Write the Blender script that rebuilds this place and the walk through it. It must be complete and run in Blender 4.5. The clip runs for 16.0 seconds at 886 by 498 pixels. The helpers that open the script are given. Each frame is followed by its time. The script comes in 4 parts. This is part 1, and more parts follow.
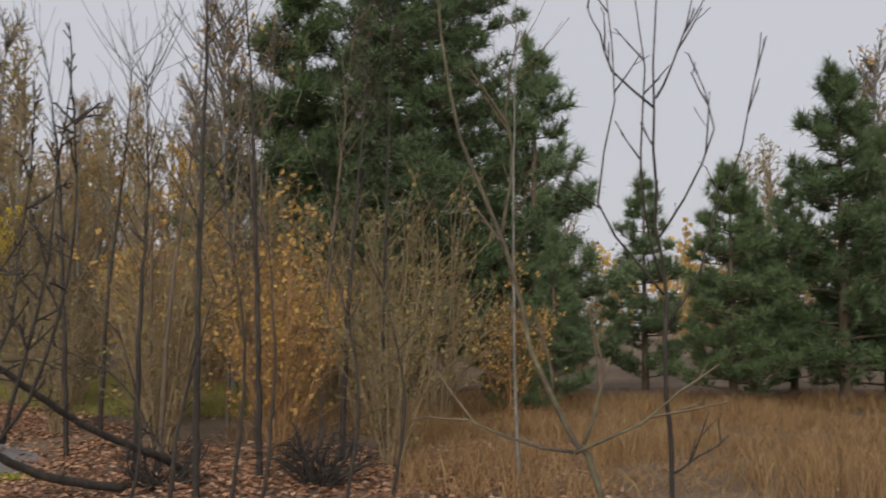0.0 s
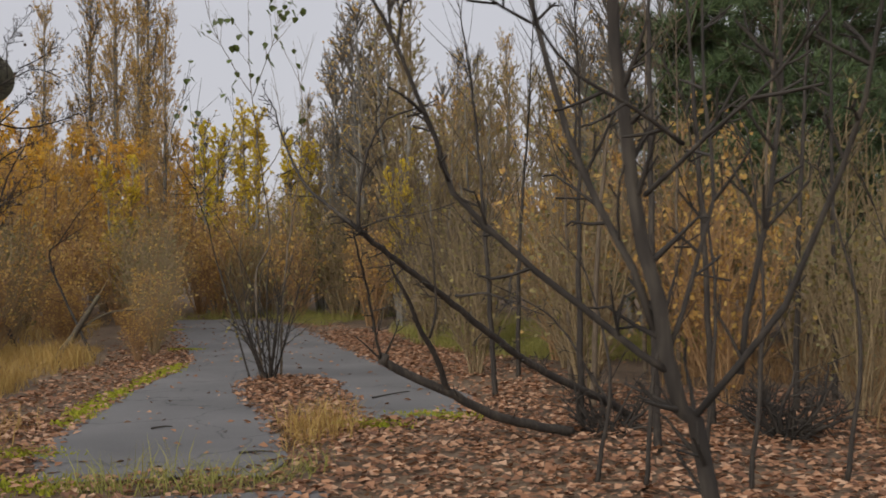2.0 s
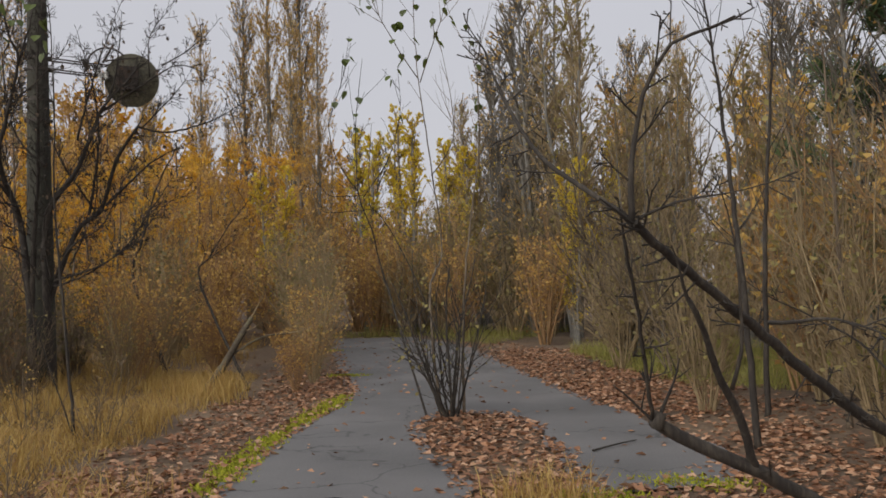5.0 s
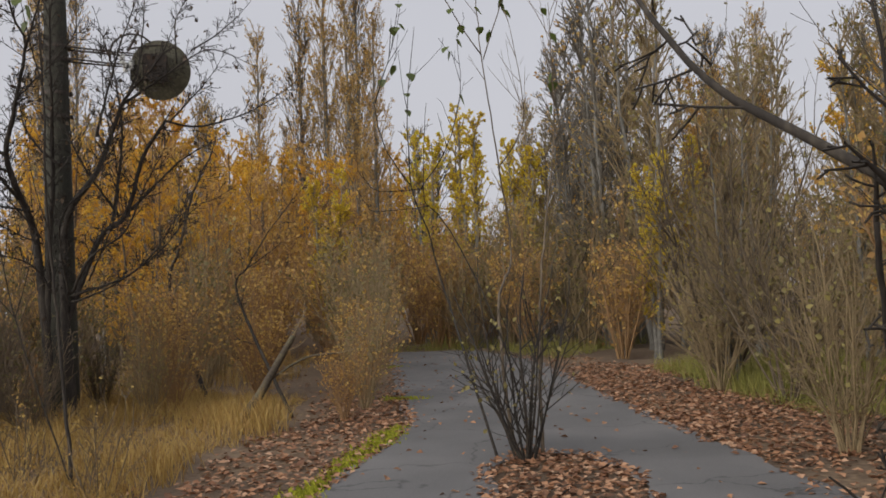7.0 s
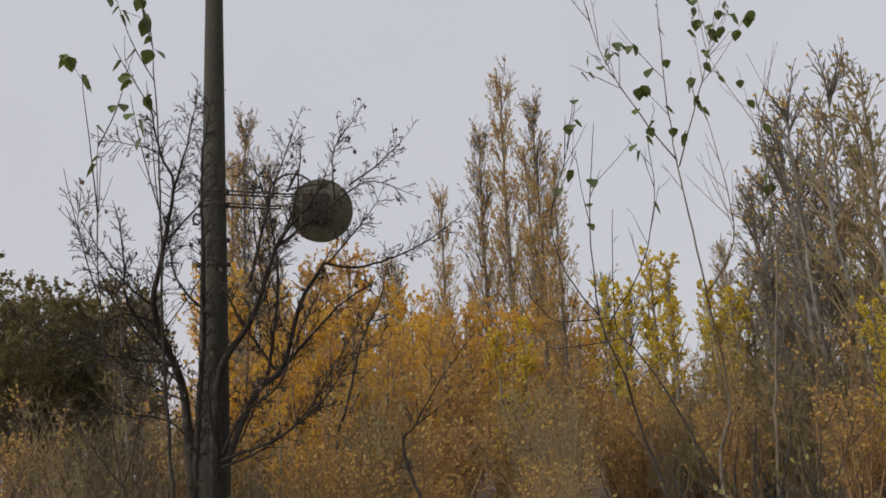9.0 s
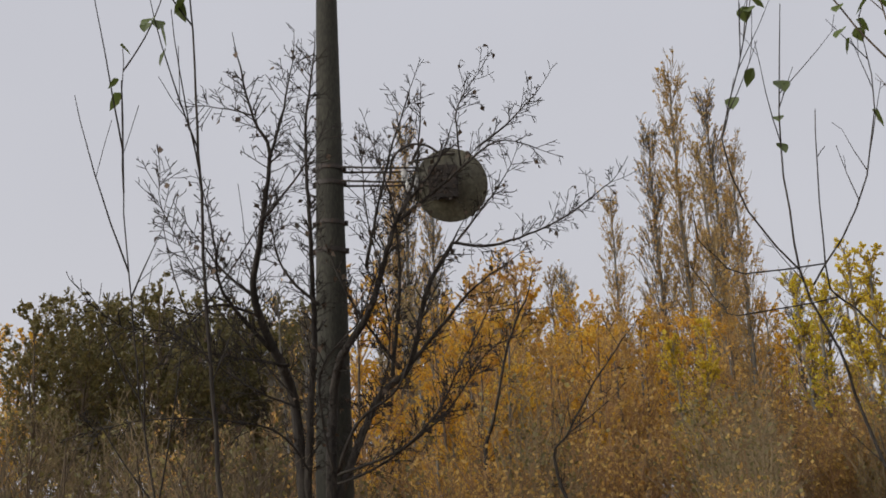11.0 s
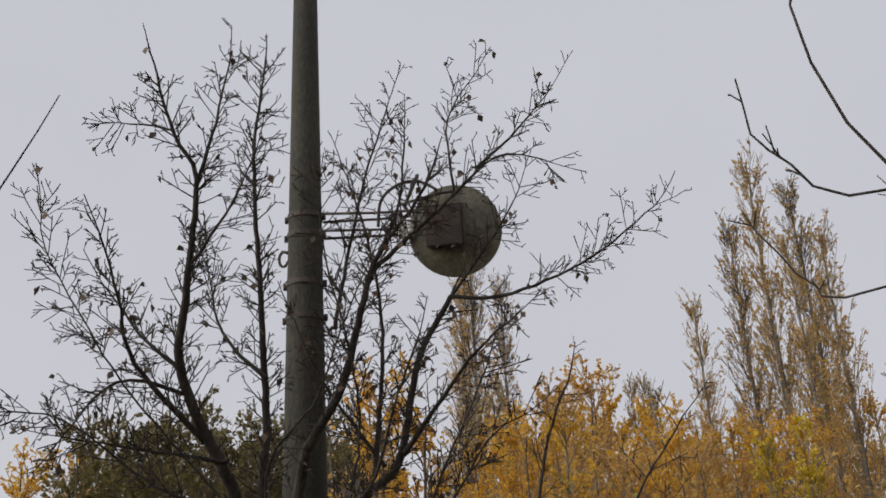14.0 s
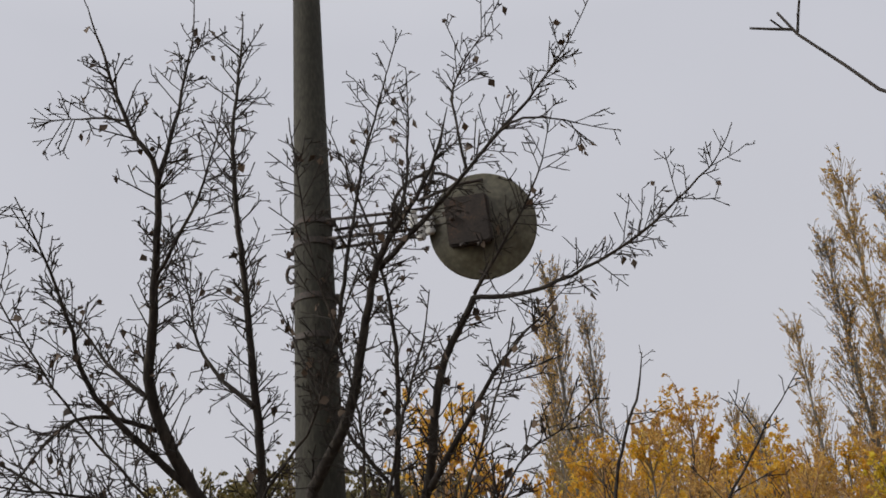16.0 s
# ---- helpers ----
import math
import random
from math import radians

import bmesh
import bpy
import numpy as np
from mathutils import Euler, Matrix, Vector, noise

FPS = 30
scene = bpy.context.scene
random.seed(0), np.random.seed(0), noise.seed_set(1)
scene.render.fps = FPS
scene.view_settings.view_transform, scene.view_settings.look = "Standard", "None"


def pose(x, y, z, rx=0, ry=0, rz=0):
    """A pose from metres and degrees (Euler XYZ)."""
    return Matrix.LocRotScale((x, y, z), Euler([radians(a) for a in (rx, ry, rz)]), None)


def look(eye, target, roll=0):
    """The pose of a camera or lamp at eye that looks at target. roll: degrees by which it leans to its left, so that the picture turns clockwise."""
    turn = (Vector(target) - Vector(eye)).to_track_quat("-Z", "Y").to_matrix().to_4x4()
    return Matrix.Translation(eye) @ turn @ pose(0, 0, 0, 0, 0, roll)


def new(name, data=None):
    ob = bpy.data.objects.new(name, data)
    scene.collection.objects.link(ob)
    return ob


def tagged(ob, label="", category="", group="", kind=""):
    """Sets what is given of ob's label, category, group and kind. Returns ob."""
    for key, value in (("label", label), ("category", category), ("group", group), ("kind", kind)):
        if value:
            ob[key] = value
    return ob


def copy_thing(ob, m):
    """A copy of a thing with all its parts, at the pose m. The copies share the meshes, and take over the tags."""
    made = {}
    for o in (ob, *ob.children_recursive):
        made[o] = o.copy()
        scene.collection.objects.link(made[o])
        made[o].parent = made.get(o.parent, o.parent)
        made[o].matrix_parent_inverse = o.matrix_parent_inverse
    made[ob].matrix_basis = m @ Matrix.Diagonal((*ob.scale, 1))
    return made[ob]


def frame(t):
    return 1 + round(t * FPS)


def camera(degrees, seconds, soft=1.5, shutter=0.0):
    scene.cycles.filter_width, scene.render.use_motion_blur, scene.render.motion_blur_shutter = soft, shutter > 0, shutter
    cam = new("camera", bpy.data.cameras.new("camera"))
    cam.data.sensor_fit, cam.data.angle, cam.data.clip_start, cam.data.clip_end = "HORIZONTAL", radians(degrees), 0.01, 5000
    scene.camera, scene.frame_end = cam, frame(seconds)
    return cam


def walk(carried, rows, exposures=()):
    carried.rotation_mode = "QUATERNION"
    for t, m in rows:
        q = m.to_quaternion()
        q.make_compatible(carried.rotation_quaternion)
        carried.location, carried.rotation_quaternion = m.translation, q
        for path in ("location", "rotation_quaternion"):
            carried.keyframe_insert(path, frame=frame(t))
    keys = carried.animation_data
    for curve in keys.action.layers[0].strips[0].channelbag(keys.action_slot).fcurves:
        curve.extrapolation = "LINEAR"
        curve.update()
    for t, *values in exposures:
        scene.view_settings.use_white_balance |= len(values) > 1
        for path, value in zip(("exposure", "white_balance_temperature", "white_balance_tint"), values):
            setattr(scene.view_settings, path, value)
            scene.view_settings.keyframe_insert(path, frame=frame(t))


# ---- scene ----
cam = camera(49.1, 16.0, soft=1.7, shutter=0.15)
EXPO = 0.0
PATH = [
    (0, (-0.2, -0.08, 1.6), (-0.19, 1.92, 1.754), 0.2),
    (0.5, (-0.306, 0.048, 1.57), (-0.626, 2.019, 1.675), 0.3),
    (1, (-0.527, 0.302, 1.518), (-1.043, 2.232, 1.607), -0.0),
    (1.5, (-0.894, 0.573, 1.498), (-1.491, 2.48, 1.567), -0.5),
    (2, (-1.189, 0.758, 1.464), (-1.887, 2.631, 1.513), -0.7),
    (2.5, (-1.465, 1.016, 1.457), (-2.319, 2.824, 1.484), 0.1),
    (3, (-1.771, 1.234, 1.442), (-2.756, 2.975, 1.464), -0.1),
    (3.5, (-2.018, 1.657, 1.445), (-2.99, 3.405, 1.476), -1.3),
    (3.7, (-2.104, 1.795, 1.468), (-3.088, 3.536, 1.501), -1.1),
    (5.8, (-3.236, 3.492, 1.512), (-4.215, 5.233, 1.617), -2.4),
    (6, (-3.328, 3.641, 1.506), (-4.338, 5.364, 1.612), -2.6),
    (6.5, (-3.556, 4.104, 1.536), (-4.635, 5.785, 1.641), -2.5),
    (7, (-3.846, 4.529, 1.565), (-4.928, 6.208, 1.664), -2.3),
    (7.5, (-4.094, 4.929, 1.51), (-5.213, 6.581, 1.643), -2.9),
    (8, (-4.354, 5.285, 1.484), (-5.552, 6.868, 1.726), -2.9),
    (8.5, (-4.647, 5.677, 1.511), (-5.906, 7.174, 1.926), -2.8),
    (9, (-4.887, 6.06, 1.567), (-6.233, 7.473, 2.005), -3.0),
    (9.5, (-5.145, 6.391, 1.47), (-6.559, 7.74, 1.898), -2.4),
    (10, (-5.483, 6.834, 1.558), (-6.963, 8.106, 1.997), -2.6),
    (12.5, (-7.081, 8.785, 1.473), (-8.7, 9.819, 2.03), -2.5),
    (13, (-7.364, 9.103, 1.492), (-8.982, 10.133, 2.06), -2.9),
    (13.5, (-7.59, 9.466, 1.542), (-9.207, 10.455, 2.181), -2.3),
    (14, (-7.819, 9.774, 1.572), (-9.41, 10.732, 2.314), -3.2),
    (14.5, (-8.076, 10.111, 1.582), (-9.696, 11.005, 2.341), -3.4),
    (15, (-8.282, 10.383, 1.532), (-9.925, 11.22, 2.306), -4.8),
    (15.5, (-8.51, 10.69, 1.533), (-10.148, 11.488, 2.358), -5.5),
    (16, (-8.731, 10.853, 1.673), (-10.368, 11.636, 2.514), -5.2),
]
walk(cam, [(t, look(eye, target, roll)) for t, eye, target, roll in PATH], exposures=[(0.0, EXPO), (16.0, EXPO)])

# ---- overcast daylight ----
world = bpy.data.worlds.new("overcast")
scene.world = world
world.use_nodes = True
wn, wl = world.node_tree.nodes, world.node_tree.links
wn.clear()
w_out = wn.new("ShaderNodeOutputWorld")
w_bg = wn.new("ShaderNodeBackground")
w_sky = wn.new("ShaderNodeTexSky")
w_sky.sky_type, w_sky.sun_disc = "NISHITA", False
w_sky.sun_elevation, w_sky.sun_rotation = radians(25), radians(192)
w_sky.dust_density, w_sky.air_density = 4.0, 1.0
w_sky_scale = wn.new("ShaderNodeMix")
w_sky_scale.data_type, w_sky_scale.blend_type = "RGBA", "MULTIPLY"
w_sky_scale.inputs[0].default_value = 1.0
w_sky_scale.inputs[7].default_value = (0.1, 0.1, 0.1, 1)
wl.new(w_sky.outputs[0], w_sky_scale.inputs[6])
w_tc = wn.new("ShaderNodeTexCoord")
w_sep = wn.new("ShaderNodeSeparateXYZ")
wl.new(w_tc.outputs["Generated"], w_sep.inputs[0])
w_ramp = wn.new("ShaderNodeValToRGB")
w_ramp.color_ramp.elements[0].position, w_ramp.color_ramp.elements[0].color = 0.0, (0.61, 0.605, 0.645, 1)
w_ramp.color_ramp.elements[1].position, w_ramp.color_ramp.elements[1].color = 1.0, (0.95, 0.95, 0.98, 1)
mid = w_ramp.color_ramp.elements.new(0.6)
mid.color = (0.595, 0.60, 0.655, 1)
wl.new(w_sep.outputs[2], w_ramp.inputs[0])
w_noise = wn.new("ShaderNodeTexNoise")
w_noise.inputs["Scale"].default_value, w_noise.inputs["Detail"].default_value = 2.2, 3
wl.new(w_tc.outputs["Generated"], w_noise.inputs["Vector"])
w_cloud = wn.new("ShaderNodeMapRange")
w_cloud.inputs[3].default_value, w_cloud.inputs[4].default_value = 0.93, 1.07
wl.new(w_noise.outputs[0], w_cloud.inputs[0])
w_mul = wn.new("ShaderNodeMix")
w_mul.data_type, w_mul.blend_type = "RGBA", "MULTIPLY"
w_mul.inputs[0].default_value = 1.0
wl.new(w_ramp.outputs[0], w_mul.inputs[6])
wl.new(w_cloud.outputs[0], w_mul.inputs[7])
w_mix = wn.new("ShaderNodeMix")
w_mix.data_type = "RGBA"
w_mix.inputs[0].default_value = 0.92
wl.new(w_sky_scale.outputs[2], w_mix.inputs[6])
wl.new(w_mul.outputs[2], w_mix.inputs[7])
wl.new(w_mix.outputs[2], w_bg.inputs[0])
w_bg.inputs[1].default_value = 1.0
wl.new(w_bg.outputs[0], w_out.inputs[0])

sun = new("sun", bpy.data.lights.new("sun", "SUN"))
sun.data.energy, sun.data.angle, sun.data.color = 2.3, radians(50), (1.0, 0.97, 0.93)
sun.matrix_world = look((-3, -14, 6.6), (0, 0, 0))


# ---- materials ----
def nodes_of(name):
    m = bpy.data.materials.new(name)
    m.use_nodes = True
    return m, m.node_tree.nodes, m.node_tree.links, m.node_tree.nodes["Principled BSDF"]


def ramp_node(n, stops):
    r = n.new("ShaderNodeValToRGB")
    r.color_ramp.elements[0].position, r.color_ramp.elements[0].color = stops[0][0], (*stops[0][1], 1)
    r.color_ramp.elements[1].position, r.color_ramp.elements[1].color = stops[-1][0], (*stops[-1][1], 1)
    for p, c in stops[1:-1]:
        r.color_ramp.elements.new(p).color = (*c, 1)
    return r


def surface(name, stops, fine=30.0, coarse=2.0, bump=0.4, rough=0.9, stretch=(1, 1, 1), dist=0.01):
    """Two scales of noise through a colour ramp, with a fine relief."""
    m, n, l, b = nodes_of(name)
    tc, mp = n.new("ShaderNodeTexCoord"), n.new("ShaderNodeMapping")
    mp.inputs["Scale"].default_value = stretch
    l.new(tc.outputs["Object"], mp.inputs[0])
    a, c = n.new("ShaderNodeTexNoise"), n.new("ShaderNodeTexNoise")
    for node, sc, det in ((a, fine, 6), (c, coarse, 4)):
        node.inputs["Scale"].default_value, node.inputs["Detail"].default_value = sc, det
        l.new(mp.outputs[0], node.inputs["Vector"])
    mix = n.new("ShaderNodeMix")
    mix.inputs[0].default_value = 0.5
    l.new(a.outputs[0], mix.inputs[2]), l.new(c.outputs[0], mix.inputs[3])
    r = ramp_node(n, stops)
    l.new(mix.outputs[0], r.inputs[0]), l.new(r.outputs[0], b.inputs["Base Color"])
    bp = n.new("ShaderNodeBump")
    bp.inputs["Strength"].default_value, bp.inputs["Distance"].default_value = bump, dist
    l.new(a.outputs[0], bp.inputs["Height"]), l.new(bp.outputs[0], b.inputs["Normal"])
    b.inputs["Roughness"].default_value = rough
    return m


def leafy(name, stops, passing=0.3, rough=0.6):
    """Leaves, needles or blades: each one takes its own tint, and some light passes through."""
    m, n, l, b = nodes_of(name)
    g, oi = n.new("ShaderNodeNewGeometry"), n.new("ShaderNodeObjectInfo")
    add = n.new("ShaderNodeMath")
    add.operation = "MULTIPLY_ADD"
    add.inputs[1].default_value = 0.25
    l.new(oi.outputs["Random"], add.inputs[0])
    sub = n.new("ShaderNodeMath")
    sub.operation = "MULTIPLY"
    sub.inputs[1].default_value = 0.8
    l.new(g.outputs["Random Per Island"], sub.inputs[0])
    l.new(sub.outputs[0], add.inputs[2])
    r = ramp_node(n, stops)
    l.new(add.outputs[0], r.inputs[0])
    l.new(r.outputs[0], b.inputs["Base Color"])
    b.inputs["Roughness"].default_value = rough
    t, mx = n.new("ShaderNodeBsdfTranslucent"), n.new("ShaderNodeMixShader")
    l.new(r.outputs[0], t.inputs[0])
    mx.inputs[0].default_value = passing
    l.new(b.outputs[0], mx.inputs[1]), l.new(t.outputs[0], mx.inputs[2])
    l.new(mx.outputs[0], n["Material Output"].inputs[0])
    return m


BARK_DARK = surface("bark_dark", [(0.3, (0.014, 0.011, 0.009)), (0.5, (0.034, 0.027, 0.021)), (0.72, (0.085, 0.07, 0.052))], 40, 5, 0.8, 0.9, (1, 1, 0.25))
BARK_BROWN = surface("bark_brown", [(0.3, (0.05, 0.036, 0.024)), (0.5, (0.115, 0.085, 0.055)), (0.7, (0.20, 0.155, 0.105))], 34, 4, 0.8, 0.9, (1, 1, 0.25))
BARK_GREY = surface("bark_grey", [(0.3, (0.07, 0.066, 0.056)), (0.5, (0.16, 0.15, 0.13)), (0.7, (0.30, 0.285, 0.25))], 26, 3, 0.6, 0.9, (1, 1, 0.4))
BARK_PALE = surface("bark_pale", [(0.3, (0.12, 0.11, 0.085)), (0.5, (0.27, 0.25, 0.20)), (0.7, (0.42, 0.40, 0.34))], 26, 3, 0.6, 0.9, (1, 1, 0.5))
BARK_MOSSY = surface("bark_mossy", [(0.3, (0.03, 0.025, 0.018)), (0.48, (0.085, 0.066, 0.045)), (0.6, (0.13, 0.115, 0.06)), (0.72, (0.2, 0.17, 0.12))], 30, 4, 0.9, 0.95, (1, 1, 1))
TWIG = surface("twig", [(0.3, (0.15, 0.105, 0.055)), (0.7, (0.36, 0.27, 0.145))], 20, 0.6, 0.2, 0.9)
TWIG_RED = surface("twig_red", [(0.3, (0.20, 0.11, 0.05)), (0.7, (0.43, 0.265, 0.12))], 20, 0.6, 0.2, 0.9)
TWIG_GREY = surface("twig_grey", [(0.3, (0.07, 0.06, 0.048)), (0.7, (0.18, 0.155, 0.12))], 20, 0.6, 0.2, 0.9)
TWIG_BROWN = surface("twig_brown", [(0.3, (0.075, 0.055, 0.036)), (0.7, (0.20, 0.145, 0.09))], 20, 0.6, 0.2, 0.9)
TWIG_DARK = surface("twig_dark", [(0.3, (0.014, 0.011, 0.009)), (0.7, (0.05, 0.04, 0.03))], 20, 2, 0.2, 0.9)
LEAF_ORANGE = leafy("leaf_orange", [(0.0, (0.55, 0.28, 0.045)), (0.35, (0.76, 0.43, 0.05)), (0.7, (0.80, 0.52, 0.055)), (1.0, (0.80, 0.60, 0.12))], 0.5)
LEAF_YELLOW = leafy("leaf_yellow", [(0.0, (0.48, 0.33, 0.045)), (0.4, (0.70, 0.51, 0.045)), (0.75, (0.80, 0.63, 0.06)), (1.0, (0.58, 0.58, 0.08))], 0.5)
LEAF_RUST = leafy("leaf_rust", [(0.0, (0.38, 0.20, 0.06)), (0.5, (0.60, 0.37, 0.105)), (1.0, (0.74, 0.53, 0.16))], 0.5)
LEAF_OLIVE = leafy("leaf_olive", [(0.0, (0.15, 0.12, 0.045)), (0.5, (0.28, 0.235, 0.08)), (1.0, (0.43, 0.36, 0.12))], 0.4)
LEAF_GREEN = leafy("leaf_green", [(0.0, (0.05, 0.06, 0.022)), (0.5, (0.12, 0.16, 0.035)), (1.0, (0.32, 0.33, 0.06))], 0.35, 0.45)
LEAF_DULL = leafy("leaf_dull", [(0.0, (0.10, 0.09, 0.036)), (0.6, (0.19, 0.165, 0.058)), (1.0, (0.31, 0.23, 0.075))], 0.35)
LITTER = leafy("litter", [(0.0, (0.075, 0.033, 0.018)), (0.35, (0.235, 0.108, 0.052)), (0.65, (0.38, 0.195, 0.10)), (0.9, (0.51, 0.32, 0.20)), (1.0, (0.58, 0.38, 0.09))], 0.12, 0.7)
POD = leafy("pod", [(0.0, (0.05, 0.035, 0.025)), (1.0, (0.16, 0.11, 0.07))], 0.1, 0.8)
NEEDLE = leafy("needle", [(0.0, (0.05, 0.075, 0.035)), (0.5, (0.10, 0.15, 0.06)), (1.0, (0.18, 0.23, 0.09))], 0.25, 0.55)
NEEDLE_PALE = leafy("needle_pale", [(0.0, (0.055, 0.085, 0.042)), (0.5, (0.11, 0.16, 0.072)), (1.0, (0.19, 0.245, 0.11))], 0.25, 0.55)
STRAW = leafy("straw", [(0.0, (0.22, 0.12, 0.035)), (0.4, (0.38, 0.235, 0.065)), (0.8, (0.53, 0.37, 0.12)), (1.0, (0.42, 0.36, 0.10))], 0.3, 0.7)
STRAW_RED = leafy("straw_red", [(0.0, (0.16, 0.085, 0.04)), (0.5, (0.30, 0.175, 0.075)), (1.0, (0.44, 0.30, 0.13))], 0.3, 0.7)
GRASS_GREEN = leafy("grass_green", [(0.0, (0.17, 0.15, 0.04)), (0.5, (0.27, 0.27, 0.06)), (1.0, (0.42, 0.36, 0.11))], 0.3, 0.7)
MOSS = leafy("moss", [(0.0, (0.15, 0.16, 0.015)), (0.5, (0.30, 0.32, 0.02)), (1.0, (0.46, 0.44, 0.04))], 0.2, 0.9)
SOIL = surface("soil", [(0.3, (0.055, 0.036, 0.022)), (0.5, (0.125, 0.082, 0.05)), (0.68, (0.22, 0.15, 0.085))], 14, 0.5, 1.0, 0.95, (1, 1, 1), 0.03)
# Far darker than grey concrete: the pole's backlit look is put into this colour.
CONCRETE_BACKLIT = surface("concrete_backlit", [(0.3, (0.018, 0.0175, 0.012)), (0.5, (0.037, 0.035, 0.025)), (0.7, (0.068, 0.064, 0.045))], 45, 1.6, 0.5, 0.9, (1, 1, 0.35))
IRON = surface("rusty_iron", [(0.3, (0.02, 0.017, 0.015)), (0.55, (0.05, 0.038, 0.03)), (0.72, (0.13, 0.065, 0.035))], 60, 9, 0.4, 0.7)
ENAMEL = surface("weathered_enamel", [(0.3, (0.045, 0.041, 0.026)), (0.5, (0.10, 0.092, 0.06)), (0.7, (0.18, 0.166, 0.11))], 26, 4, 0.3, 0.45)
PORCELAIN = surface("porcelain", [(0.3, (0.50, 0.50, 0.47)), (0.7, (0.74, 0.74, 0.71))], 12, 3, 0.05, 0.25)


def asphalt_material():
    m, n, l, b = nodes_of("old_asphalt")
    tc = n.new("ShaderNodeTexCoord")
    big, fine, vor = n.new("ShaderNodeTexNoise"), n.new("ShaderNodeTexNoise"), n.new("ShaderNodeTexVoronoi")
    big.inputs["Scale"].default_value, big.inputs["Detail"].default_value = 0.55, 5
    fine.inputs["Scale"].default_value, fine.inputs["Detail"].default_value = 55, 4
    vor.feature = "DISTANCE_TO_EDGE"
    vor.inputs["Scale"].default_value = 0.55
    warp, addv = n.new("ShaderNodeTexNoise"), n.new("ShaderNodeVectorMath")
    warp.inputs["Scale"].default_value, warp.inputs["Detail"].default_value = 1.6, 5
    addv.operation = "ADD"
    l.new(tc.outputs["Object"], addv.inputs[0]), l.new(warp.outputs[1], addv.inputs[1])
    l.new(tc.outputs["Object"], warp.inputs["Vector"])
    l.new(addv.outputs[0], vor.inputs["Vector"])
    for q in (big, fine):
        l.new(tc.outputs["Object"], q.inputs["Vector"])
    mix = n.new("ShaderNodeMix")
    mix.inputs[0].default_value = 0.35
    l.new(big.outputs[0], mix.inputs[2]), l.new(fine.outputs[0], mix.inputs[3])
    r = ramp_node(n, [(0.3, (0.068, 0.066, 0.064)), (0.5, (0.125, 0.120, 0.117)), (0.7, (0.19, 0.18, 0.172))])
    l.new(mix.outputs[0], r.inputs[0])
    crack = n.new("ShaderNodeMapRange")
    crack.inputs[1].default_value, crack.inputs[2].default_value = 0.0, 0.012
    crack.inputs[3].default_value, crack.inputs[4].default_value = 0.45, 1.0
    l.new(vor.outputs["Distance"], crack.inputs[0])
    mul = n.new("ShaderNodeMix")
    mul.data_type, mul.blend_type = "RGBA", "MULTIPLY"
    mul.inputs[0].default_value = 1.0
    l.new(r.outputs[0], mul.inputs[6]), l.new(crack.outputs[0], mul.inputs[7])
    l.new(mul.outputs[2], b.inputs["Base Color"])
    bp = n.new("ShaderNodeBump")
    bp.inputs["Strength"].default_value, bp.inputs["Distance"].default_value = 0.5, 0.006
    l.new(fine.outputs[0], bp.inputs["Height"]), l.new(bp.outputs[0], b.inputs["Normal"])
    b.inputs["Roughness"].default_value = 0.75
    return m


ASPHALT = asphalt_material()


# ---- mesh helpers ----
class Mesh:
    """Collects tubes, leaves and blades, then becomes one mesh."""

    def __init__(self):
        self.v, self.f = [], []

    def tube(self, pts, r0, r1, sides=4, cap=False):
        base, count = len(self.v), len(pts)
        ref = Vector((0.31, 0.87, 0.2))
        for i, p in enumerate(pts):
            t = (pts[min(i + 1, count - 1)] - pts[max(i - 1, 0)])
            t = t.normalized() if t.length > 1e-6 else Vector((0, 0, 1))
            a = t.cross(ref)
            a = a.normalized() if a.length > 0.05 else t.orthogonal().normalized()
            b = t.cross(a)
            k = i / (count - 1)
            r = r0 + (r1 - r0) * k
            for s in range(sides):
                w = 2 * math.pi * s / sides
                self.v.append(p + a * (r * math.cos(w)) + b * (r * math.sin(w)))
        for i in range(count - 1):
            for s in range(sides):
                q = base + i * sides
                self.f.append((q + s, q + (s + 1) % sides, q + sides + (s + 1) % sides, q + sides + s))
        if cap:
            self.f.append(tuple(base + s for s in range(sides))[::-1])
            self.f.append(tuple(base + (count - 1) * sides + s for s in range(sides)))

    def leaf(self, p, d, n, length, width):
        """A folded leaf: two triangles that share a midrib."""
        side = d.cross(n)
        side = side.normalized() if side.length > 1e-4 else d.orthogonal().normalized()
        up = side.cross(d)
        i = len(self.v)
        self.v += [p, p + d * length * 0.45 + side * width * 0.5 + up * width * 0.18, p + d * length, p + d * length * 0.45 - side * width * 0.5 + up * width * 0.18]
        self.f += [(i, i + 1, i + 2), (i, i + 2, i + 3)]

    def blade(self, p, lean, h, w, ang):
        c, s = math.cos(ang) * w / 2, math.sin(ang) * w / 2
        i = len(self.v)
        m = p + lean * 0.35 + Vector((0, 0, h * 0.6))
        self.v += [p + Vector((c, s, 0)), p - Vector((c, s, 0)), m + Vector((c, s, 0)) * 0.7, m - Vector((c, s, 0)) * 0.7, p + lean + Vector((0, 0, h))]
        self.f += [(i, i + 1, i + 3, i + 2), (i + 2, i + 3, i + 4)]

    def data(self, name, mat, smooth=True):
        me = bpy.data.meshes.new(name)
        me.from_pydata([tuple(v) for v in self.v], [], self.f)
        me.materials.append(mat)
        if smooth:
            me.polygons.foreach_set("use_smooth", [True] * len(me.polygons))
        me.update()
        return me


